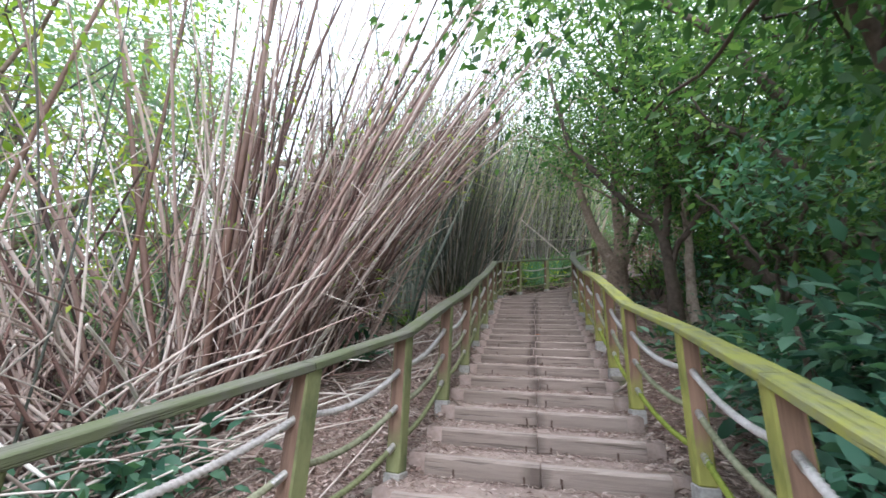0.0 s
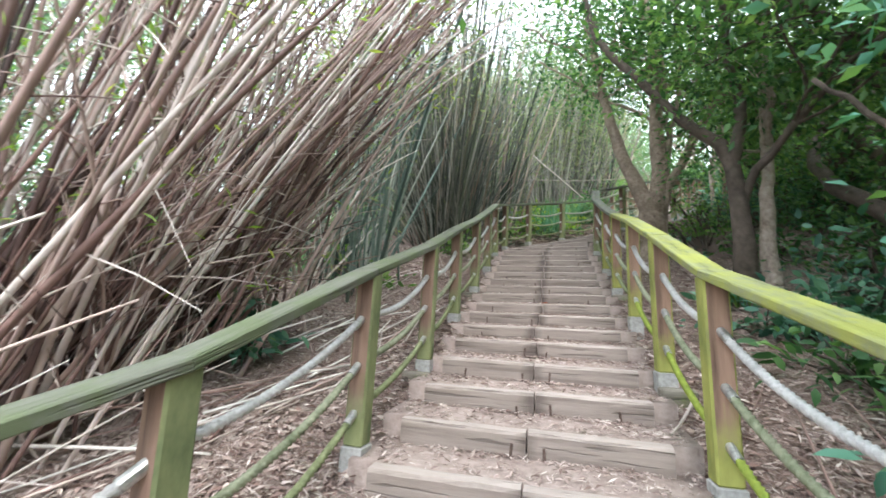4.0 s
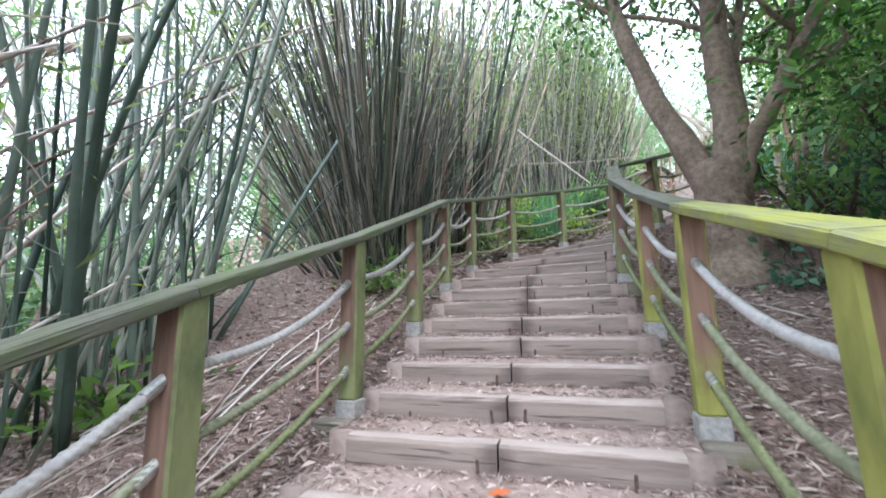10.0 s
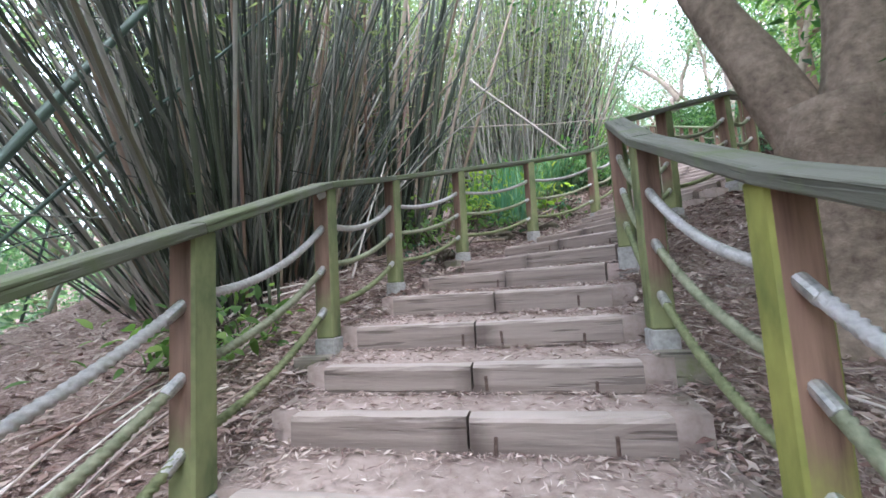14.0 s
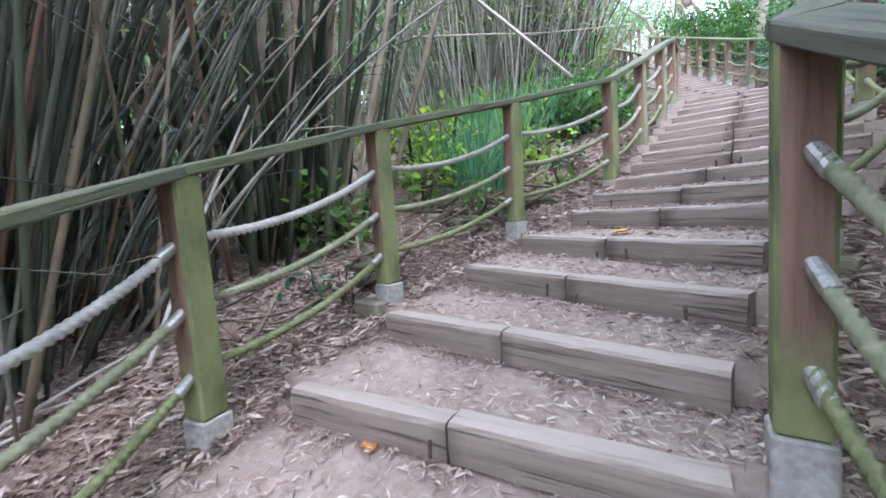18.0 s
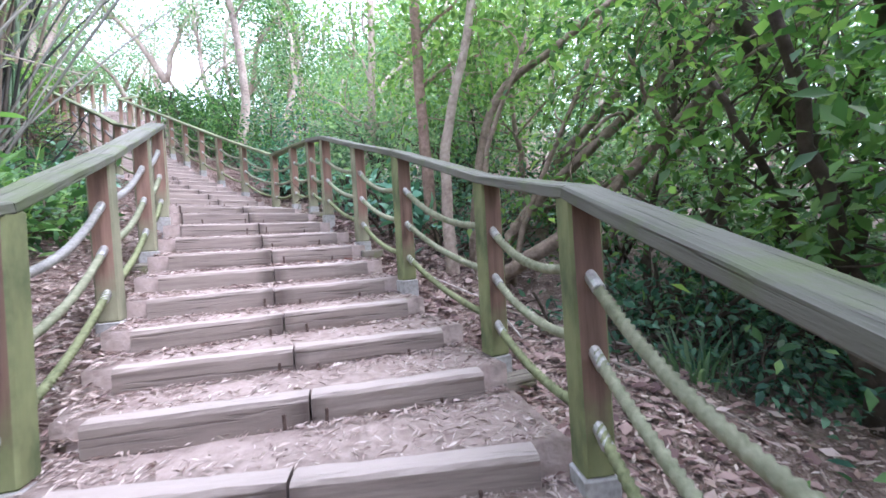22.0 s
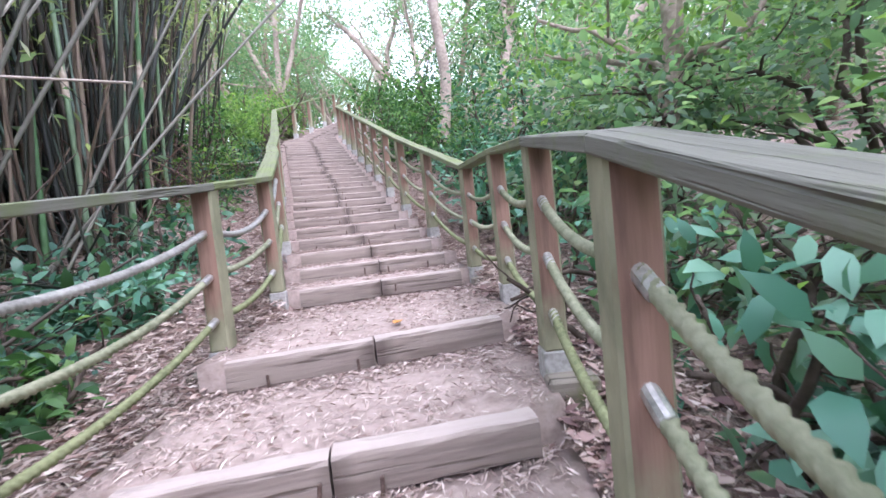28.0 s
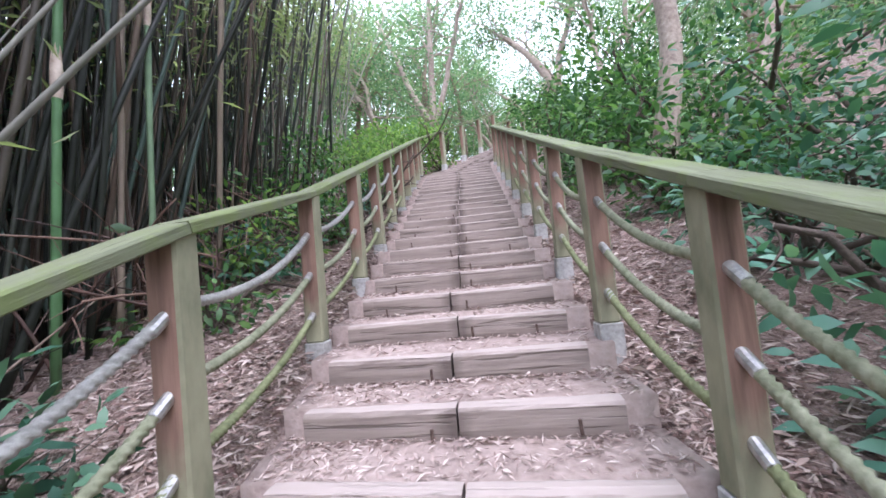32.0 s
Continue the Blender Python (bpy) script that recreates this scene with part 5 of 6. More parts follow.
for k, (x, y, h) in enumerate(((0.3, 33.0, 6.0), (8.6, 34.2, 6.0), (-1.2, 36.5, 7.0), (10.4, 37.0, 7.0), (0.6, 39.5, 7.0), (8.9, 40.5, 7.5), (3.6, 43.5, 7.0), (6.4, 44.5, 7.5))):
    tree("hazy pale-leaved tree at the head of the stair", at_ground(x, y), [((0, 0, 0), (0.05 - 0.02 * k, 0.0, 1), h, 0.13, 0.3), ((0, 0, h * 0.35), (0.4 if k % 2 else -0.4, 0.1, 1), h * 0.7, 0.08, 0.3)], (M_BARK_PALE, M_LEAF_HAZE), 2800, 0.16, 140 + k, 2.0, 9, low=0.3, cluster=0.6)

SHRUBS = [
    # x, y, radius, height, leaves, leaf size, leaf colour: right side of the lower flight
    (6.9, 0.4, 0.9, 1.0, 1800, 0.17, "deep"), (7.9, 1.8, 1.1, 1.3, 2200, 0.18, "deep"), (7.0, 2.8, 0.9, 1.1, 1600, 0.17, "deep"), (8.2, 3.6, 1.1, 1.5, 2200, 0.18, "deep"),
    (6.2, 4.6, 0.5, 0.5, 500, 0.14, "mid"), (5.6, 5.6, 0.4, 0.4, 350, 0.13, "deep"), (6.6, 6.2, 0.6, 0.6, 600, 0.14, "deep"), (7.0, 8.2, 0.9, 1.0, 1300, 0.12, "mid"), (6.2, 9.3, 0.5, 0.5, 500, 0.12, "mid"), (8.2, 9.8, 1.2, 1.7, 2600, 0.12, "mid"),
    (5.35, 9.9, 0.35, 1.4, 420, 0.12, "light"), (7.6, 10.4, 0.8, 1.1, 1000, 0.11, "mid"), (10.6, 10.6, 1.2, 1.6, 2800, 0.09, "pale"), (11.2, 12.4, 1.2, 1.5, 2800, 0.09, "pale"), (10.6, 15.8, 1.2, 1.8, 3000, 0.09, "pale"), (8.4, 16.0, 0.9, 1.1, 1800, 0.09, "mid"), (6.6, 11.9, 0.45, 0.5, 450, 0.08, "deep"), (7.4, 12.2, 0.7, 0.7, 900, 0.08, "deep"), (8.2, 13.0, 0.8, 0.8, 1100, 0.08, "mid"), (7.7, 11.2, 0.7, 0.8, 900, 0.08, "deep"), (8.9, 12.0, 0.9, 1.1, 1400, 0.08, "pale"), (7.4, 13.5, 0.4, 0.4, 300, 0.08, "deep"), (10.6, 13.4, 1.4, 2.2, 3200, 0.12, "pale"),
    (8.2, 16.4, 1.1, 1.5, 2200, 0.10, "pale"), (7.3, 17.3, 0.5, 0.7, 360, 0.12, "pale"), (7.1, 18.0, 0.55, 0.7, 420, 0.13, "pale"), (9.4, 18.0, 1.3, 2.4, 3600, 0.10, "pale"), (8.4, 19.6, 1.0, 1.7, 2800, 0.12, "pale"), (7.3, 20.2, 0.7, 0.9, 900, 0.13, "pale"),
    (8.6, 21.4, 1.1, 1.9, 3600, 0.11, "deep"), (7.2, 22.6, 0.7, 1.0, 1600, 0.10, "deep"), (8.2, 23.6, 1.1, 1.9, 3400, 0.10, "deep"), (7.0, 24.6, 0.8, 1.3, 2000, 0.12, "mid"), (6.6, 26.4, 0.8, 1.4, 2200, 0.12, "mid"), (7.8, 26.2, 1.1, 2.2, 3000, 0.12, "mid"), (6.5, 28.4, 0.9, 1.6, 2400, 0.12, "mid"), (6.2, 30.6, 0.9, 1.6, 2400, 0.13, "mid"), (7.6, 29.4, 1.2, 2.6, 3200, 0.13, "mid"),
    (2.4, 33.2, 1.0, 1.4, 2000, 0.14, "light"), (0.9, 31.5, 1.2, 1.8, 2600, 0.14, "light"), (1.9, 29.0, 0.9, 1.5, 2200, 0.13, "light"), (2.3, 26.8, 0.8, 1.2, 1800, 0.12, "light"), (1.6, 25.4, 0.8, 1.0, 1400, 0.12, "mid"),
    # hazy bushes behind the dead bamboo, and the bank of the upper flight
    (-2.2, 0.6, 1.1, 1.6, 2400, 0.10, "pale"), (-1.8, 2.9, 1.0, 1.5, 2000, 0.10, "pale"), (-2.6, -2.0, 1.2, 1.6, 2400, 0.10, "pale"), (-0.6, -2.6, 0.9, 1.0, 1500, 0.10, "light"), (-3.6, 2.0, 1.2, 2.2, 2400, 0.11, "pale"), (-1.9, 6.6, 0.8, 1.2, 1200, 0.10, "pale"),
    (2.5, 24.4, 0.5, 0.7, 800, 0.10, "mid"), (2.3, 27.8, 0.6, 1.0, 1200, 0.10, "light"), (2.0, 23.4, 0.5, 0.6, 700, 0.10, "light"),
    (5.35, 6.3, 0.25, 0.22, 34, 0.2, "teal"), (5.05, 8.95, 0.3, 0.35, 120, 0.11, "deep"), (2.5, 13.6, 0.22, 0.22, 60, 0.13, "light"), (2.35, 14.1, 0.25, 0.3, 90, 0.1, "deep"), (1.0, 11.0, 0.25, 0.25, 90, 0.09, "deep"), (1.55, 12.6, 0.25, 0.3, 110, 0.09, "mid"),
    (6.75, 15.9, 0.5, 0.75, 420, 0.12, "deep"), (7.0, 15.2, 0.5, 0.7, 420, 0.10, "pale"), (6.6, 16.3, 0.35, 0.55, 220, 0.11, "deep"), (7.1, 14.4, 0.5, 0.6, 500, 0.08, "deep"), (7.9, 15.4, 0.8, 1.0, 1300, 0.09, "deep"), (8.4, 14.2, 0.8, 1.0, 1300, 0.08, "mid"), (7.2, 10.6, 0.6, 0.7, 700, 0.08, "deep"),
    # broad leaves beyond the rail of the upper flight, dark undergrowth below the middle one
    (6.12, 15.6, 0.4, 0.85, 150, 0.2, "teal"), (6.3, 14.75, 0.4, 0.7, 110, 0.19, "teal"), (6.35, 16.7, 0.45, 0.85, 150, 0.18, "teal"), (6.45, 17.55, 0.4, 0.75, 120, 0.19, "teal"), (6.95, 20.5, 0.5, 0.85, 330, 0.15, "teal"), (6.75, 18.7, 0.4, 0.6, 130, 0.18, "teal"),
    (6.2, 10.4, 0.6, 0.9, 800, 0.09, "deep"), (7.0, 9.9, 0.8, 1.2, 1300, 0.09, "deep"), (7.9, 10.4, 0.9, 1.5, 1700, 0.09, "pale"), (6.3, 12.9, 0.45, 0.6, 500, 0.08, "deep"), (7.0, 12.6, 0.6, 1.0, 1000, 0.08, "deep"), (7.7, 12.2, 0.8, 1.4, 1500, 0.09, "pale"), (8.7, 11.2, 1.0, 1.8, 2000, 0.1, "pale"), (5.6, 10.9, 0.35, 0.4, 220, 0.1, "mid"), (8.7, 13.8, 0.9, 1.6, 1700, 0.09, "pale"),
    (6.7, 2.2, 0.7, 1.7, 1000, 0.17, "deep"), (7.5, 1.2, 0.8, 1.7, 1300, 0.17, "deep"), (6.5, 3.4, 0.5, 0.8, 450, 0.16, "teal"), (6.3, 1.2, 0.45, 0.7, 300, 0.17, "teal"),
    # left bank by the bend and beside the upper flight
    (7.07, 21.2, 0.6, 1.2, 650, 0.15, "teal"), (2.75, 22.2, 0.35, 0.5, 320, 0.1, "mid"), (2.5, 23.2, 0.4, 0.6, 420, 0.1, "deep"), (2.75, 24.9, 0.4, 0.7, 520, 0.1, "mid"), (2.6, 26.2, 0.4, 0.7, 520, 0.1, "deep"), (2.55, 28.4, 0.4, 0.8, 620, 0.1, "mid"),
    (3.05, 17.3, 0.35, 0.45, 260, 0.11, "deep"), (2.7, 18.5, 0.4, 0.5, 320, 0.11, "deep"), (3.1, 19.2, 0.3, 0.4, 220, 0.12, "teal"), (3.0, 20.1, 0.3, 0.4, 200, 0.12, "teal"), (2.5, 16.4, 0.45, 0.6, 420, 0.1, "mid"),
    (1.9, 14.2, 0.35, 0.6, 200, 0.14, "yellow"), (2.2, 15.6, 0.6, 0.9, 900, 0.13, "mid"), (2.5, 17.2, 0.6, 0.8, 900, 0.12, "mid"), (0.5, 13.3, 0.5, 1.1, 420, 0.12, "yellow"), (1.0, 12.9, 0.3, 0.5, 160, 0.13, "light"), (2.8, 19.3, 0.45, 0.45, 450, 0.14, "deep"), (2.9, 20.6, 0.4, 0.45, 400, 0.13, "deep"), (3.0, 18.0, 0.4, 0.4, 350, 0.12, "mid"),
    (0.5, 11.8, 0.4, 0.6, 350, 0.12, "light"), (1.15, 2.9, 0.35, 0.4, 260, 0.15, "deep"), (1.9, 0.0, 0.5, 0.4, 420, 0.15, "deep"), (2.2, -0.9, 0.5, 0.4, 420, 0.16, "deep"), (0.9, 5.5, 0.4, 0.3, 250, 0.13, "light"), (0.8, 8.2, 0.4, 0.35, 250, 0.12, "light"),
]
# "pale" shrubs wear the leaf colour with haze mixed in
COLOURS = {"deep": (M_LEAF_DEEP, "deep blue-green"), "mid": (M_LEAF, "mid-green"), "light": (M_LEAF_LIGHT, "fresh light-green"), "teal": (M_LEAF_TEAL, "teal-green"), "yellow": (M_LEAF_YELLOW, "yellow-green"), "pale": (M_LEAF_HAZE, "pale bluish-green")}
for k, (x, y, r, h, n, s, c) in enumerate(SHRUBS):
    size = "low" if h < 0.7 else "tall" if h > 1.6 else "waist-high"
    shrub(f"{size} {COLOURS[c][1]} broad-leaved shrub on the leafy forest floor", x, y, r, h, n, s, COLOURS[c][0], 200 + k)


def background_trees():
    """Woods on all sides; a narrow gap stays open where the stair ends."""
    rng = np.random.default_rng(77)
    xs, ys = rng.uniform(-32, 42, 5000), rng.uniform(-24, 66, 5000)
    ds = hill(xs, ys)[1]
    spots = []
    for x, y, d in zip(xs, ys, ds):
        if abs(d) < (6.5 if d < 0 else 6.0) - (1.5 if y > 16 else 0):
            continue
        if d < 0 and y < 16 and rng.random() < (0.85 if 3 < y < 15 and d > -22 else 0.08):
            continue
        if all((x - a) ** 2 + (y - b) ** 2 > (3.0 if abs(d) < 16 else 5.6) ** 2 for a, b, _ in spots):
            spots.append((x, y, abs(d)))
    for k, (x, y, d) in enumerate(spots):
        near = d < 14
        h = rng.uniform(5.0, 8.5) * (1 if near else 1.35)
        # most of the wood gets the haze-lightened leaf colour
        mat = (M_LEAF_HAZE, M_LEAF, M_LEAF_HAZE, M_LEAF_DEEP)[k % 4] if near and x > 4 and y < 10 else M_LEAF_HAZE if x > 4 and 8 < y < 26 else (M_LEAF if k % 5 == 0 else M_LEAF_HAZE)
        way = (rng.normal(0, 0.15), rng.normal(0, 0.15), 1)
        tree("tree of the surrounding wood with a full crown", at_ground(x, y), [((0, 0, 0), way, h, 0.13, 0.25)], (M_BARK if k % 2 else M_BARK_PALE, mat), (1500 if x > 4 and 8 < y < 20 else 3000 if y > 10 or x < 3 else 5000) if near else 3000, 0.15 if near else 0.36, 300 + k, 2.2 if near else 3.0, 10 if near else 8, group="surrounding wood", cluster=0.6 if near else 0.95, low=0.2)


background_trees()

# ---- litter: dry bamboo sheaths, chips and leaves ----


def flakes_mesh(name, pos, up, size, mat, aspect, seed):
    """Small curled flakes that lie on the ground."""
    rng = np.random.default_rng(seed)
    k = len(pos)
    a = rng.uniform(0, 2 * np.pi, k)
    out = np.stack([np.cos(a), np.sin(a), rng.normal(0, 0.22, k)], -1)
    side = np.cross(np.asarray(up) + rng.normal(0, 0.25, (k, 3)), out)
    side /= np.linalg.norm(side, axis=1)[:, None] + 1e-9
    ln = (size * rng.uniform(0.35, 1.5, k))[:, None]
    wd = ln * aspect * rng.uniform(0.5, 1.4, k)[:, None]
    lift = np.abs(rng.normal(0, 0.12, k))[:, None] * ln * np.array([0, 0, 1.0])
    v = np.stack([pos - out * ln / 2, pos + side * wd + lift, pos + out * ln / 2 + lift * 0.6, pos - side * wd + lift * 0.4], 1)
    i = np.arange(k)[:, None] * 4
    f = np.concatenate([i + np.array([[0, 1, 2]]), i + np.array([[0, 2, 3]])])
    me = bpy.data.meshes.new(name)
    me.vertices.add(4 * k)
    me.vertices.foreach_set("co", v.reshape(-1).astype(np.float32))
    me.loops.add(6 * k)
    me.loops.foreach_set("vertex_index", f.reshape(-1).astype(np.int32))
    me.polygons.add(2 * k)
    me.polygons.foreach_set("loop_start", (np.arange(2 * k) * 3).astype(np.int32))
    me.materials.append(mat)
    me.update(calc_edges=True)
    return me


def build_litter():
    rng = np.random.default_rng(9)
    pos = []
    for k, z in enumerate(LEVELS[:-1]):
        if z > 11.5:
            break
        a, b, across = step_line(z)
        na, nb, _ = step_line(LEVELS[k + 1])
        depth = np.linalg.norm((na + nb) / 2 - (a + b) / 2)
        n = int((3300 if z < 9.2 else 1500) * depth / 0.43)
        u, t = rng.uniform(-0.08, 1.08, n), rng.random(n)
        t = np.where(rng.random(n) < 0.4, 1 - 0.35 * t**2, t)
        thin = np.abs(u - 0.5) < 0.3
        keep = ~thin | (t > 0.72) | (rng.random(n) < 0.55)
        u, t = u[keep][:, None], t[keep][:, None]
        p = (a * (1 - u) + b * u) * (1 - t) + (na * (1 - u) + nb * u) * t
        fore = np.array([-across[1], across[0], 0])
        p = p + fore * 0.05 * (1 - t)
        patch = np.sin(6.5 * p[:, 0] + 2.5 * np.sin(4.3 * p[:, 1])) * np.sin(5.7 * p[:, 1] + 2 * np.sin(3.9 * p[:, 0]))
        some = (patch > -0.3) | (rng.random(len(p)) < 0.3)
        p, t = p[some], t[some]
        p[:, 2] = z - 0.006 + 0.022 * t[:, 0] + rng.uniform(0, 0.012, len(p))
        pos.append(p)
    pos = np.concatenate(pos)
    ob = new("bark_litter", flakes_mesh("bark_litter", pos, (0, 0, 1), 0.044, M_CHIPS, 0.075, 1))
    tagged(ob, "pale dry bamboo chips strewn over the treads", "litter", kind="stuff")
    # beside the stair
    x, y = rng.uniform(-2.2, 9.5, 900000), rng.uniform(-3, 28, 900000)
    q = np.stack([x, y], -1)
    d = aside(q)
    keep = (d > 0.95) & (rng.random(len(d)) < np.exp(-(d - 0.95) / 1.15))
    x, y = x[keep], y[keep]
    z, _ = hill(x, y)
    pos = np.stack([x, y, z + rng.uniform(0.004, 0.03, len(x))], -1)
    # shade beyond the right rail imitated by sorting flakes there into the darker litter
    shade = np.where((x > 4.6) & (y > 9.5) & (y < 17) & (rng.random(len(x)) < 0.75), 1.0, 0.0)
    pos = pos[np.argsort(shade + 0.5 * rng.random(len(x)), kind="stable")] if len(x) else pos
    broad = pos[(pos[:, 0] > 4.4) & (pos[:, 1] > 9.0) & (pos[:, 1] < 19) & (rng.random(len(pos)) < 0.16)]
    tagged(new("broad_leaf_litter", flakes_mesh("broad_leaf_litter", broad + np.array([0, 0, 0.012]), (0, 0, 1), 0.085, M_LEAF_DEAD, 0.24, 4)), "large purplish-brown dead leaves beyond the handrail", "litter", kind="stuff")
    half = len(pos) // 2
    tagged(new("sheath_litter", flakes_mesh("sheath_litter", pos[:half], (0, 0, 1), 0.085, M_LITTER, 0.06, 2)), "long pale dry bamboo sheaths on the slope", "litter", kind="stuff")
    tagged(new("leaf_litter", flakes_mesh("leaf_litter", pos[half:], (0, 0, 1), 0.055, M_LITTER_DARK, 0.17, 3)), "brown dry fallen leaves on the slope", "litter", kind="stuff")


build_litter()


def fallen_leaf_mesh(seed, size):
    """A dry curled leaf with a midrib fold and a pointed tip."""
    rng = random.Random(seed)
    v, f = [], []
    n = 7
    for i in range(n):
        t = i / (n - 1)
        w = size * 0.34 * math.sin(math.pi * min(1, t * 0.93 + 0.05)) ** 0.8 * (1 + 0.25 * math.sin(i * 2.4 + seed))
        curl = size * 0.22 * (t - 0.45) ** 2
        for s in (-1, 0, 1):
            v.append(((t - 0.5) * size, s * w, 0.006 + curl + (abs(s) * w * rng.uniform(0.25, 0.6))))
    for i in range(n - 1):
        for j in range(2):
            f.append([i * 3 + j, i * 3 + j + 1, i * 3 + j + 4, i * 3 + j + 3])
    return mesh_of("fallen_leaf", [Vector(p) for p in v], f, M_ORANGE, True)


def on_tread(x, y):
    """Height of the tread at a place on the stair."""
    q = ((MID[:, :2] - np.array([x, y])) ** 2).sum(1).argmin()
    s = (np.array([x, y]) - MID[q, :2]) @ MID_D[q]
    z = MID[q, 2] + s * 0.3 - 0.075
    return max(v for v in LEVELS if v <= z + 0.02) if z > LEVELS[0] else z


LEAF_SHAPES = [fallen_leaf_mesh(k, s) for k, s in enumerate((0.12, 0.10, 0.085, 0.14))]
for k, (x, y, turn, pick) in enumerate(((2.98, 11.85, 40, 3), (3.2, 12.55, 10, 0), (2.95, 13.2, 160, 2), (4.3, 14.35, 200, 1), (4.84, 15.0, 80, 2), (5.15, 14.95, 120, 0), (4.28, 14.2, 20, 3), (4.85, 13.95, 75, 2), (2.0, 9.95, 310, 1), (5.25, 16.05, 15, 2), (3.3, 5.9, 40, 1), (5.2, 18.3, 240, 1))):
    thing("fallen_leaf", "curled dry orange-yellow leaf lying on the stair", "leaf", "fallen coloured leaves", m=pose(x, y, on_tread(x, y) + 0.008, 0, 0, turn), me=LEAF_SHAPES[pick])


def cane(name, label, points, r, mat, group="fallen canes"):
    """A stick or a fallen cane through a few places."""
    p = through_points(points, 18)
    rr = np.linspace(r, r * 0.6, 18) * np.where(np.arange(18) % 4 == 1, 1.13, 1.0)
    base = p[0]
    v, f = tube(p - base, rr, 7)
    thing(name, label, "stick", group, m=pose(*base), me=mesh_of(name, v, f, mat, True))


cane("fallen_stick", "bare pale dead stick slanting down to the handrail", [(0.85, 13.5, 9.65), (1.05, 13.42, 9.4), (1.9, 13.3, 8.5), (2.55, 13.25, 7.8)], 0.026, M_CULM_PALE)
cane("fallen_cane", "long thin cane lying across above the handrail", [(0.2, 13.6, 8.85), (1.1, 15.2, 9.25), (1.84, 16.6, 9.6), (3.3, 19.3, 10.4)], 0.016, M_CULM_PALE)
cane("leaning_stick", "thin bare stick leaning against the handrail", [(0.62, 9.9, 5.75), (0.55, 10.4, 6.6), (0.45, 10.95, 7.4)], 0.014, M_CULM_PALE)
cane("leaning_culm", "stout dry brown culm leaning outward", [(0.12, 11.3, 6.1), (0.3, 11.5, 7.4), (0.55, 11.7, 9.4)], 0.03, M_CULM_DRY)
cane("white_stick", "short bleached stick beside the post footing", [(4.85, 3.95, 3.38), (4.78, 3.7, 3.3), (4.72, 3.45, 3.26)], 0.012, M_CULM_PALE)
cane("fallen_stick", "thin pale stick lying level above the bank", [(1.9, 24.2, 10.75), (2.5, 24.4, 10.72), (3.1, 24.3, 10.7)], 0.014, M_CULM_PALE)
rngb = random.Random(21)
for k in range(66):
    x, y = rngb.uniform(1.6, 3.0), rngb.uniform(22.0, 28.0)
    if k % 4 == 0:
        x, y = rngb.uniform(6.6, 7.6), rngb.uniform(19.5, 25)
    if k >= 26:
        y = rngb.uniform(10.2, 14.2)
        x = float(np.interp(y, LEFT_A[:, 1], LEFT_A[:, 0])) - rngb.uniform(0.2, 0.9)
    a, ln = rngb.uniform(0, 6.3), rngb.uniform(0.4, 1.2)
    pts = [(x + math.cos(a) * ln * t, y + math.sin(a) * ln * t, ground_z(x + math.cos(a) * ln * t, y + math.sin(a) * ln * t) + 0.04 + rngb.uniform(0, 0.16)) for t in (-0.5, 0.0, 0.5)]
    if min(aside(np.array(pts))) > 1.25:
        cane("dead_branch", "dark crooked dead branch lying on the bank", pts, rngb.uniform(0.008, 0.022), M_BARK_DARK if k % 2 else M_BARK, "dead branches")
rngc = random.Random(66)
for k in range(120):
    left = k % 5 != 0
    y = rngc.uniform(-1, 9.5) if left else rngc.uniform(3, 16)
    i = int(np.abs((LEFT_A if left else RIGHT_A)[:, 1] - y).argmin())
    x = (LEFT_A if left else RIGHT_A)[i, 0] + (-1 if left else 1) * rngc.uniform(0.3, 1.3)
    a, ln = rngc.gauss(1.75, 0.4) if left else rngc.uniform(0, 6.3), rngc.uniform(0.6, 1.9)
    pts = []
    for t in (-0.5, 0.0, 0.5):
        px, py = x + math.cos(a) * ln * t + rngc.uniform(-0.03, 0.03), y + math.sin(a) * ln * t
        pts.append((px, py, ground_z(px, py) + 0.03 + rngc.uniform(0, 0.05)))
    if min(aside(np.array(pts))) > 1.2:
        cane("fallen_cane", "thin dry bamboo cane lying in the litter", pts, rngc.uniform(0.005, 0.012), M_CULM_PALE if k % 3 else M_CULM_DRY)


def rock(x, y, sx, sy, sz, seed):
    """A half-buried lump of stone with a mossy rough skin."""
    bm = bmesh.new()
    bmesh.ops.create_icosphere(bm, subdivisions=4, radius=1)
    for v in bm.verts:
        n = noise.noise(v.co * 1.3 + Vector((seed, 0, 0))) * 0.4 + noise.noise(v.co * 3.5 + Vector((0, seed, 0))) * 0.22 + noise.noise(v.co * 9 + Vector((0, 0, seed))) * 0.1
        v.co *= 1 + n
        v.co = Vector((v.co.x * sx, v.co.y * sy, v.co.z * sz))
    me = bpy.data.meshes.new("rock")
    bm.to_mesh(me)
    bm.free()
    me.materials.append(M_ROCK)
    me.shade_smooth()
    thing("rock", "dark mossy rock bedded in the bank below the handrail", "rock", "rocks of the bank", m=pose(x, y, ground_z(x, y) - sz * 0.5, 0, 0, seed * 37), me=me)


for k, (x, y, a, b, c) in enumerate(((1.0, 11.5, 0.22, 0.4, 0.13), (1.45, 12.45, 0.22, 0.35, 0.14), (2.0, 13.2, 0.25, 0.35, 0.15))):
    rock(x, y, a, b, c, k + 1)


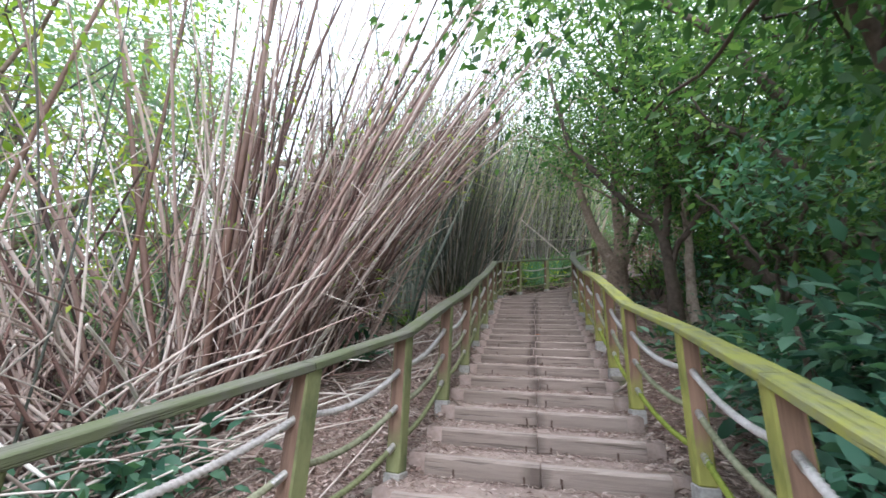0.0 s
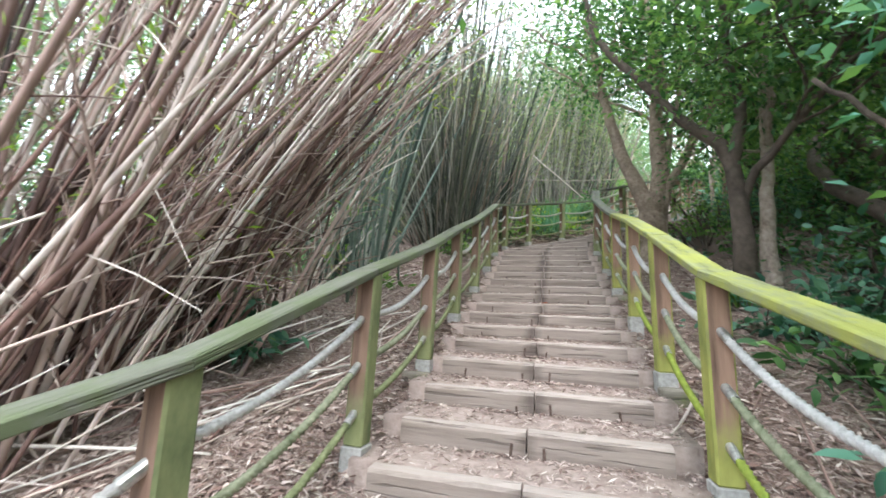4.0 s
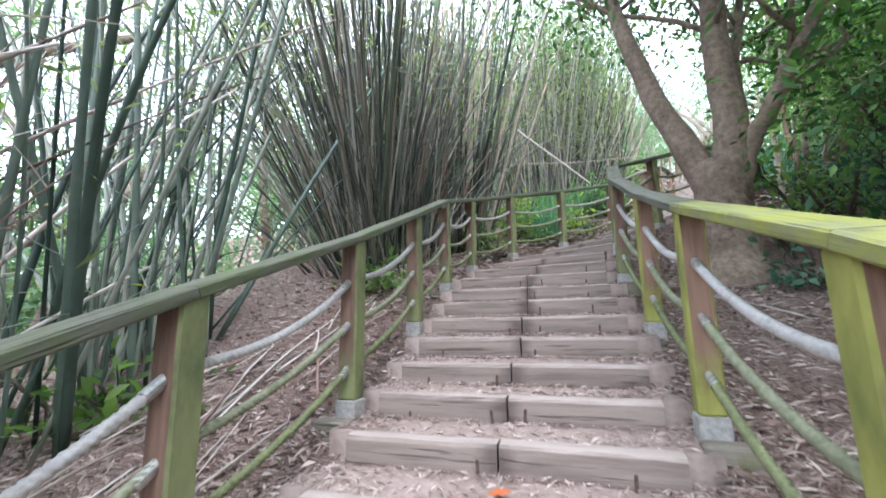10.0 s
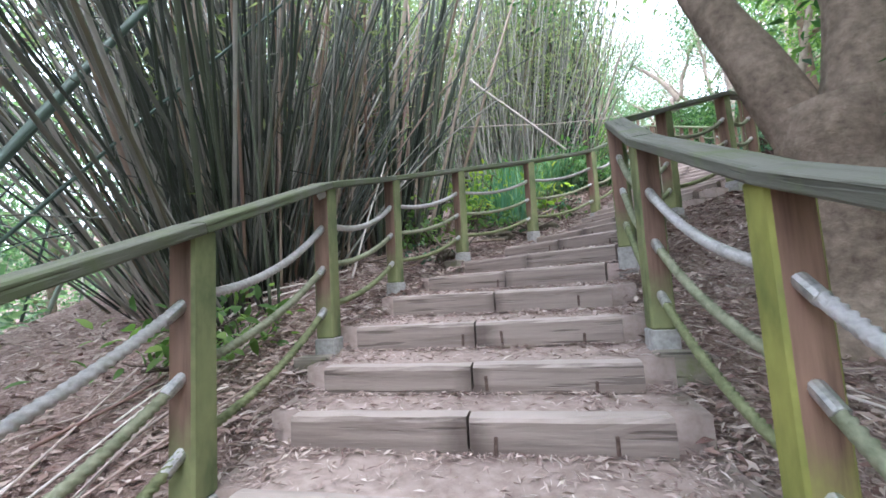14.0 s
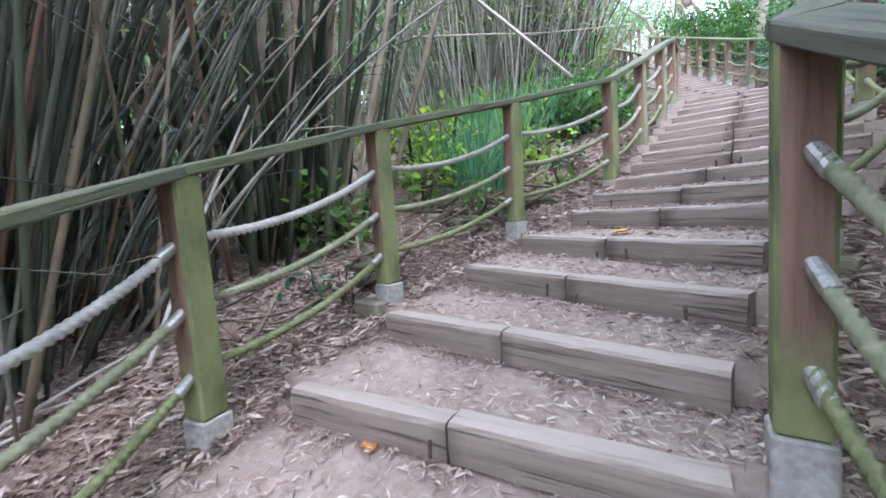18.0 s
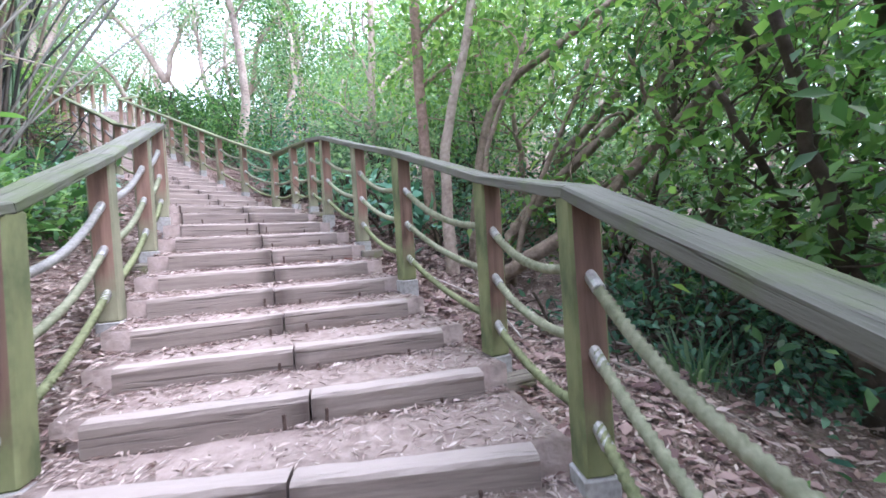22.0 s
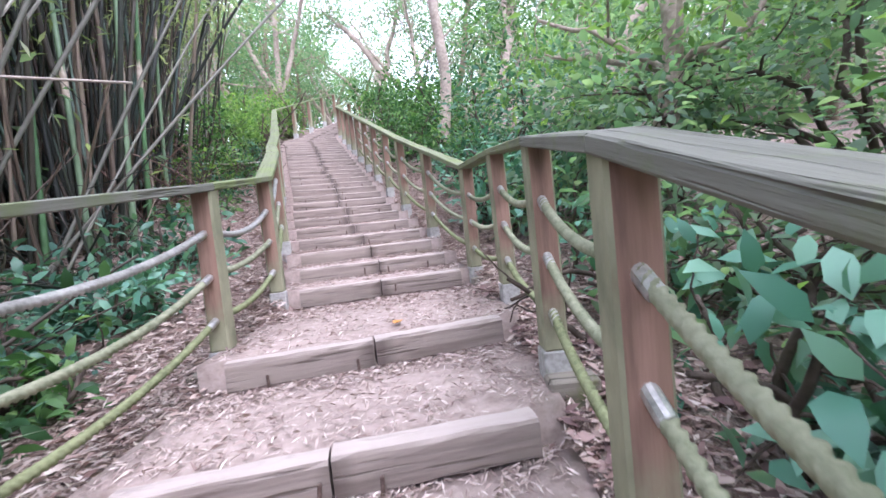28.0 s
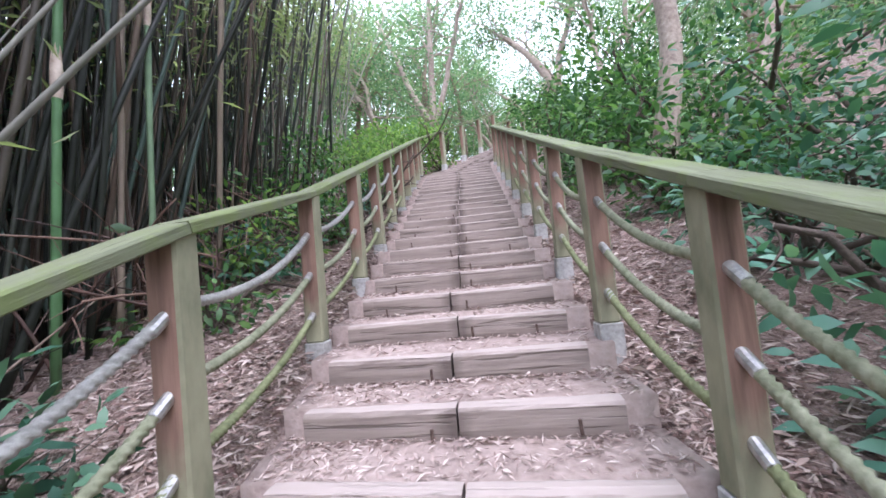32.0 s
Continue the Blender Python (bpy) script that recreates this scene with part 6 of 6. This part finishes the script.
def grass(label, x, y, radius, height, blades, leaf, seed):
    """A tuft of long narrow arching blades."""
    rng = np.random.default_rng(seed)
    z = ground_z(x, y)
    a, rr = rng.uniform(0, 2 * np.pi, blades), radius * np.sqrt(rng.random(blades))
    foot = np.stack([rr * np.cos(a), rr * np.sin(a), np.zeros(blades)], -1)
    out = np.stack([np.cos(a), np.sin(a), np.zeros(blades)], -1) * rng.uniform(0.2, 0.9, (blades, 1)) + rng.normal(0, 0.25, (blades, 3))
    h = height * rng.uniform(0.5, 1.2, (blades, 1))
    up = np.array([0, 0, 1.0])
    side = np.cross(out, up)
    side /= np.linalg.norm(side, axis=1)[:, None] + 1e-9
    w = rng.uniform(0.007, 0.017, (blades, 1))
    rows = []
    for t, k in ((0.0, 0.7), (0.4, 1.0), (0.75, 0.75), (1.0, 0.05)):
        c = foot + up * h * (1.25 * t - 0.55 * t * t * np.linalg.norm(out, axis=1)[:, None]) + out * h * t**1.6 * 0.8
        rows += [c - side * w * k, c + side * w * k]
    v = np.stack(rows, 1).reshape(-1, 3)
    i = np.arange(blades)[:, None, None] * 8
    f = (i + np.array([[0, 1, 3, 2], [2, 3, 5, 4], [4, 5, 7, 6]])[None]).reshape(-1, 4)
    keep = np.repeat(clear_of_stair(v.reshape(-1, 8, 3)[:, 6], (x, y, z), 2.5, 1.25), 3)
    root = thing("grass_tuft", label, "grass", "grass tufts on the bank", m=pose(x, y, z))
    tagged(part("blade_mass", mesh_of("blade_mass", v, f[keep], leaf), root), kind="stuff")


TUFTS = [(5.5, 6.2, 0.25, 0.25, 60), (6.3, 12.2, 0.25, 0.3, 60), (2.7, 19.9, 0.3, 0.3, 80), (2.3, 17.6, 0.3, 0.4, 100)]
rngg = random.Random(8)
for k in range(15):
    # the lush bank above the bend
    y = rngg.uniform(13.3, 17.2)
    x = float(np.interp(y, LEFT_A[:, 1], LEFT_A[:, 0])) - rngg.uniform(1.05, 2.7)
    TUFTS.append((x, y, rngg.uniform(0.3, 0.5), rngg.uniform(0.5, 0.85), rngg.randrange(120, 190)))
for k, (x, y, r, h, n) in enumerate(TUFTS):
    grass("tuft of fresh green arching grass on the bank", x, y, r, h, n, (M_LEAF_LIGHT, M_LEAF_HAZE, M_LEAF_TEAL, M_LEAF_HAZE)[k % 4], 500 + k)
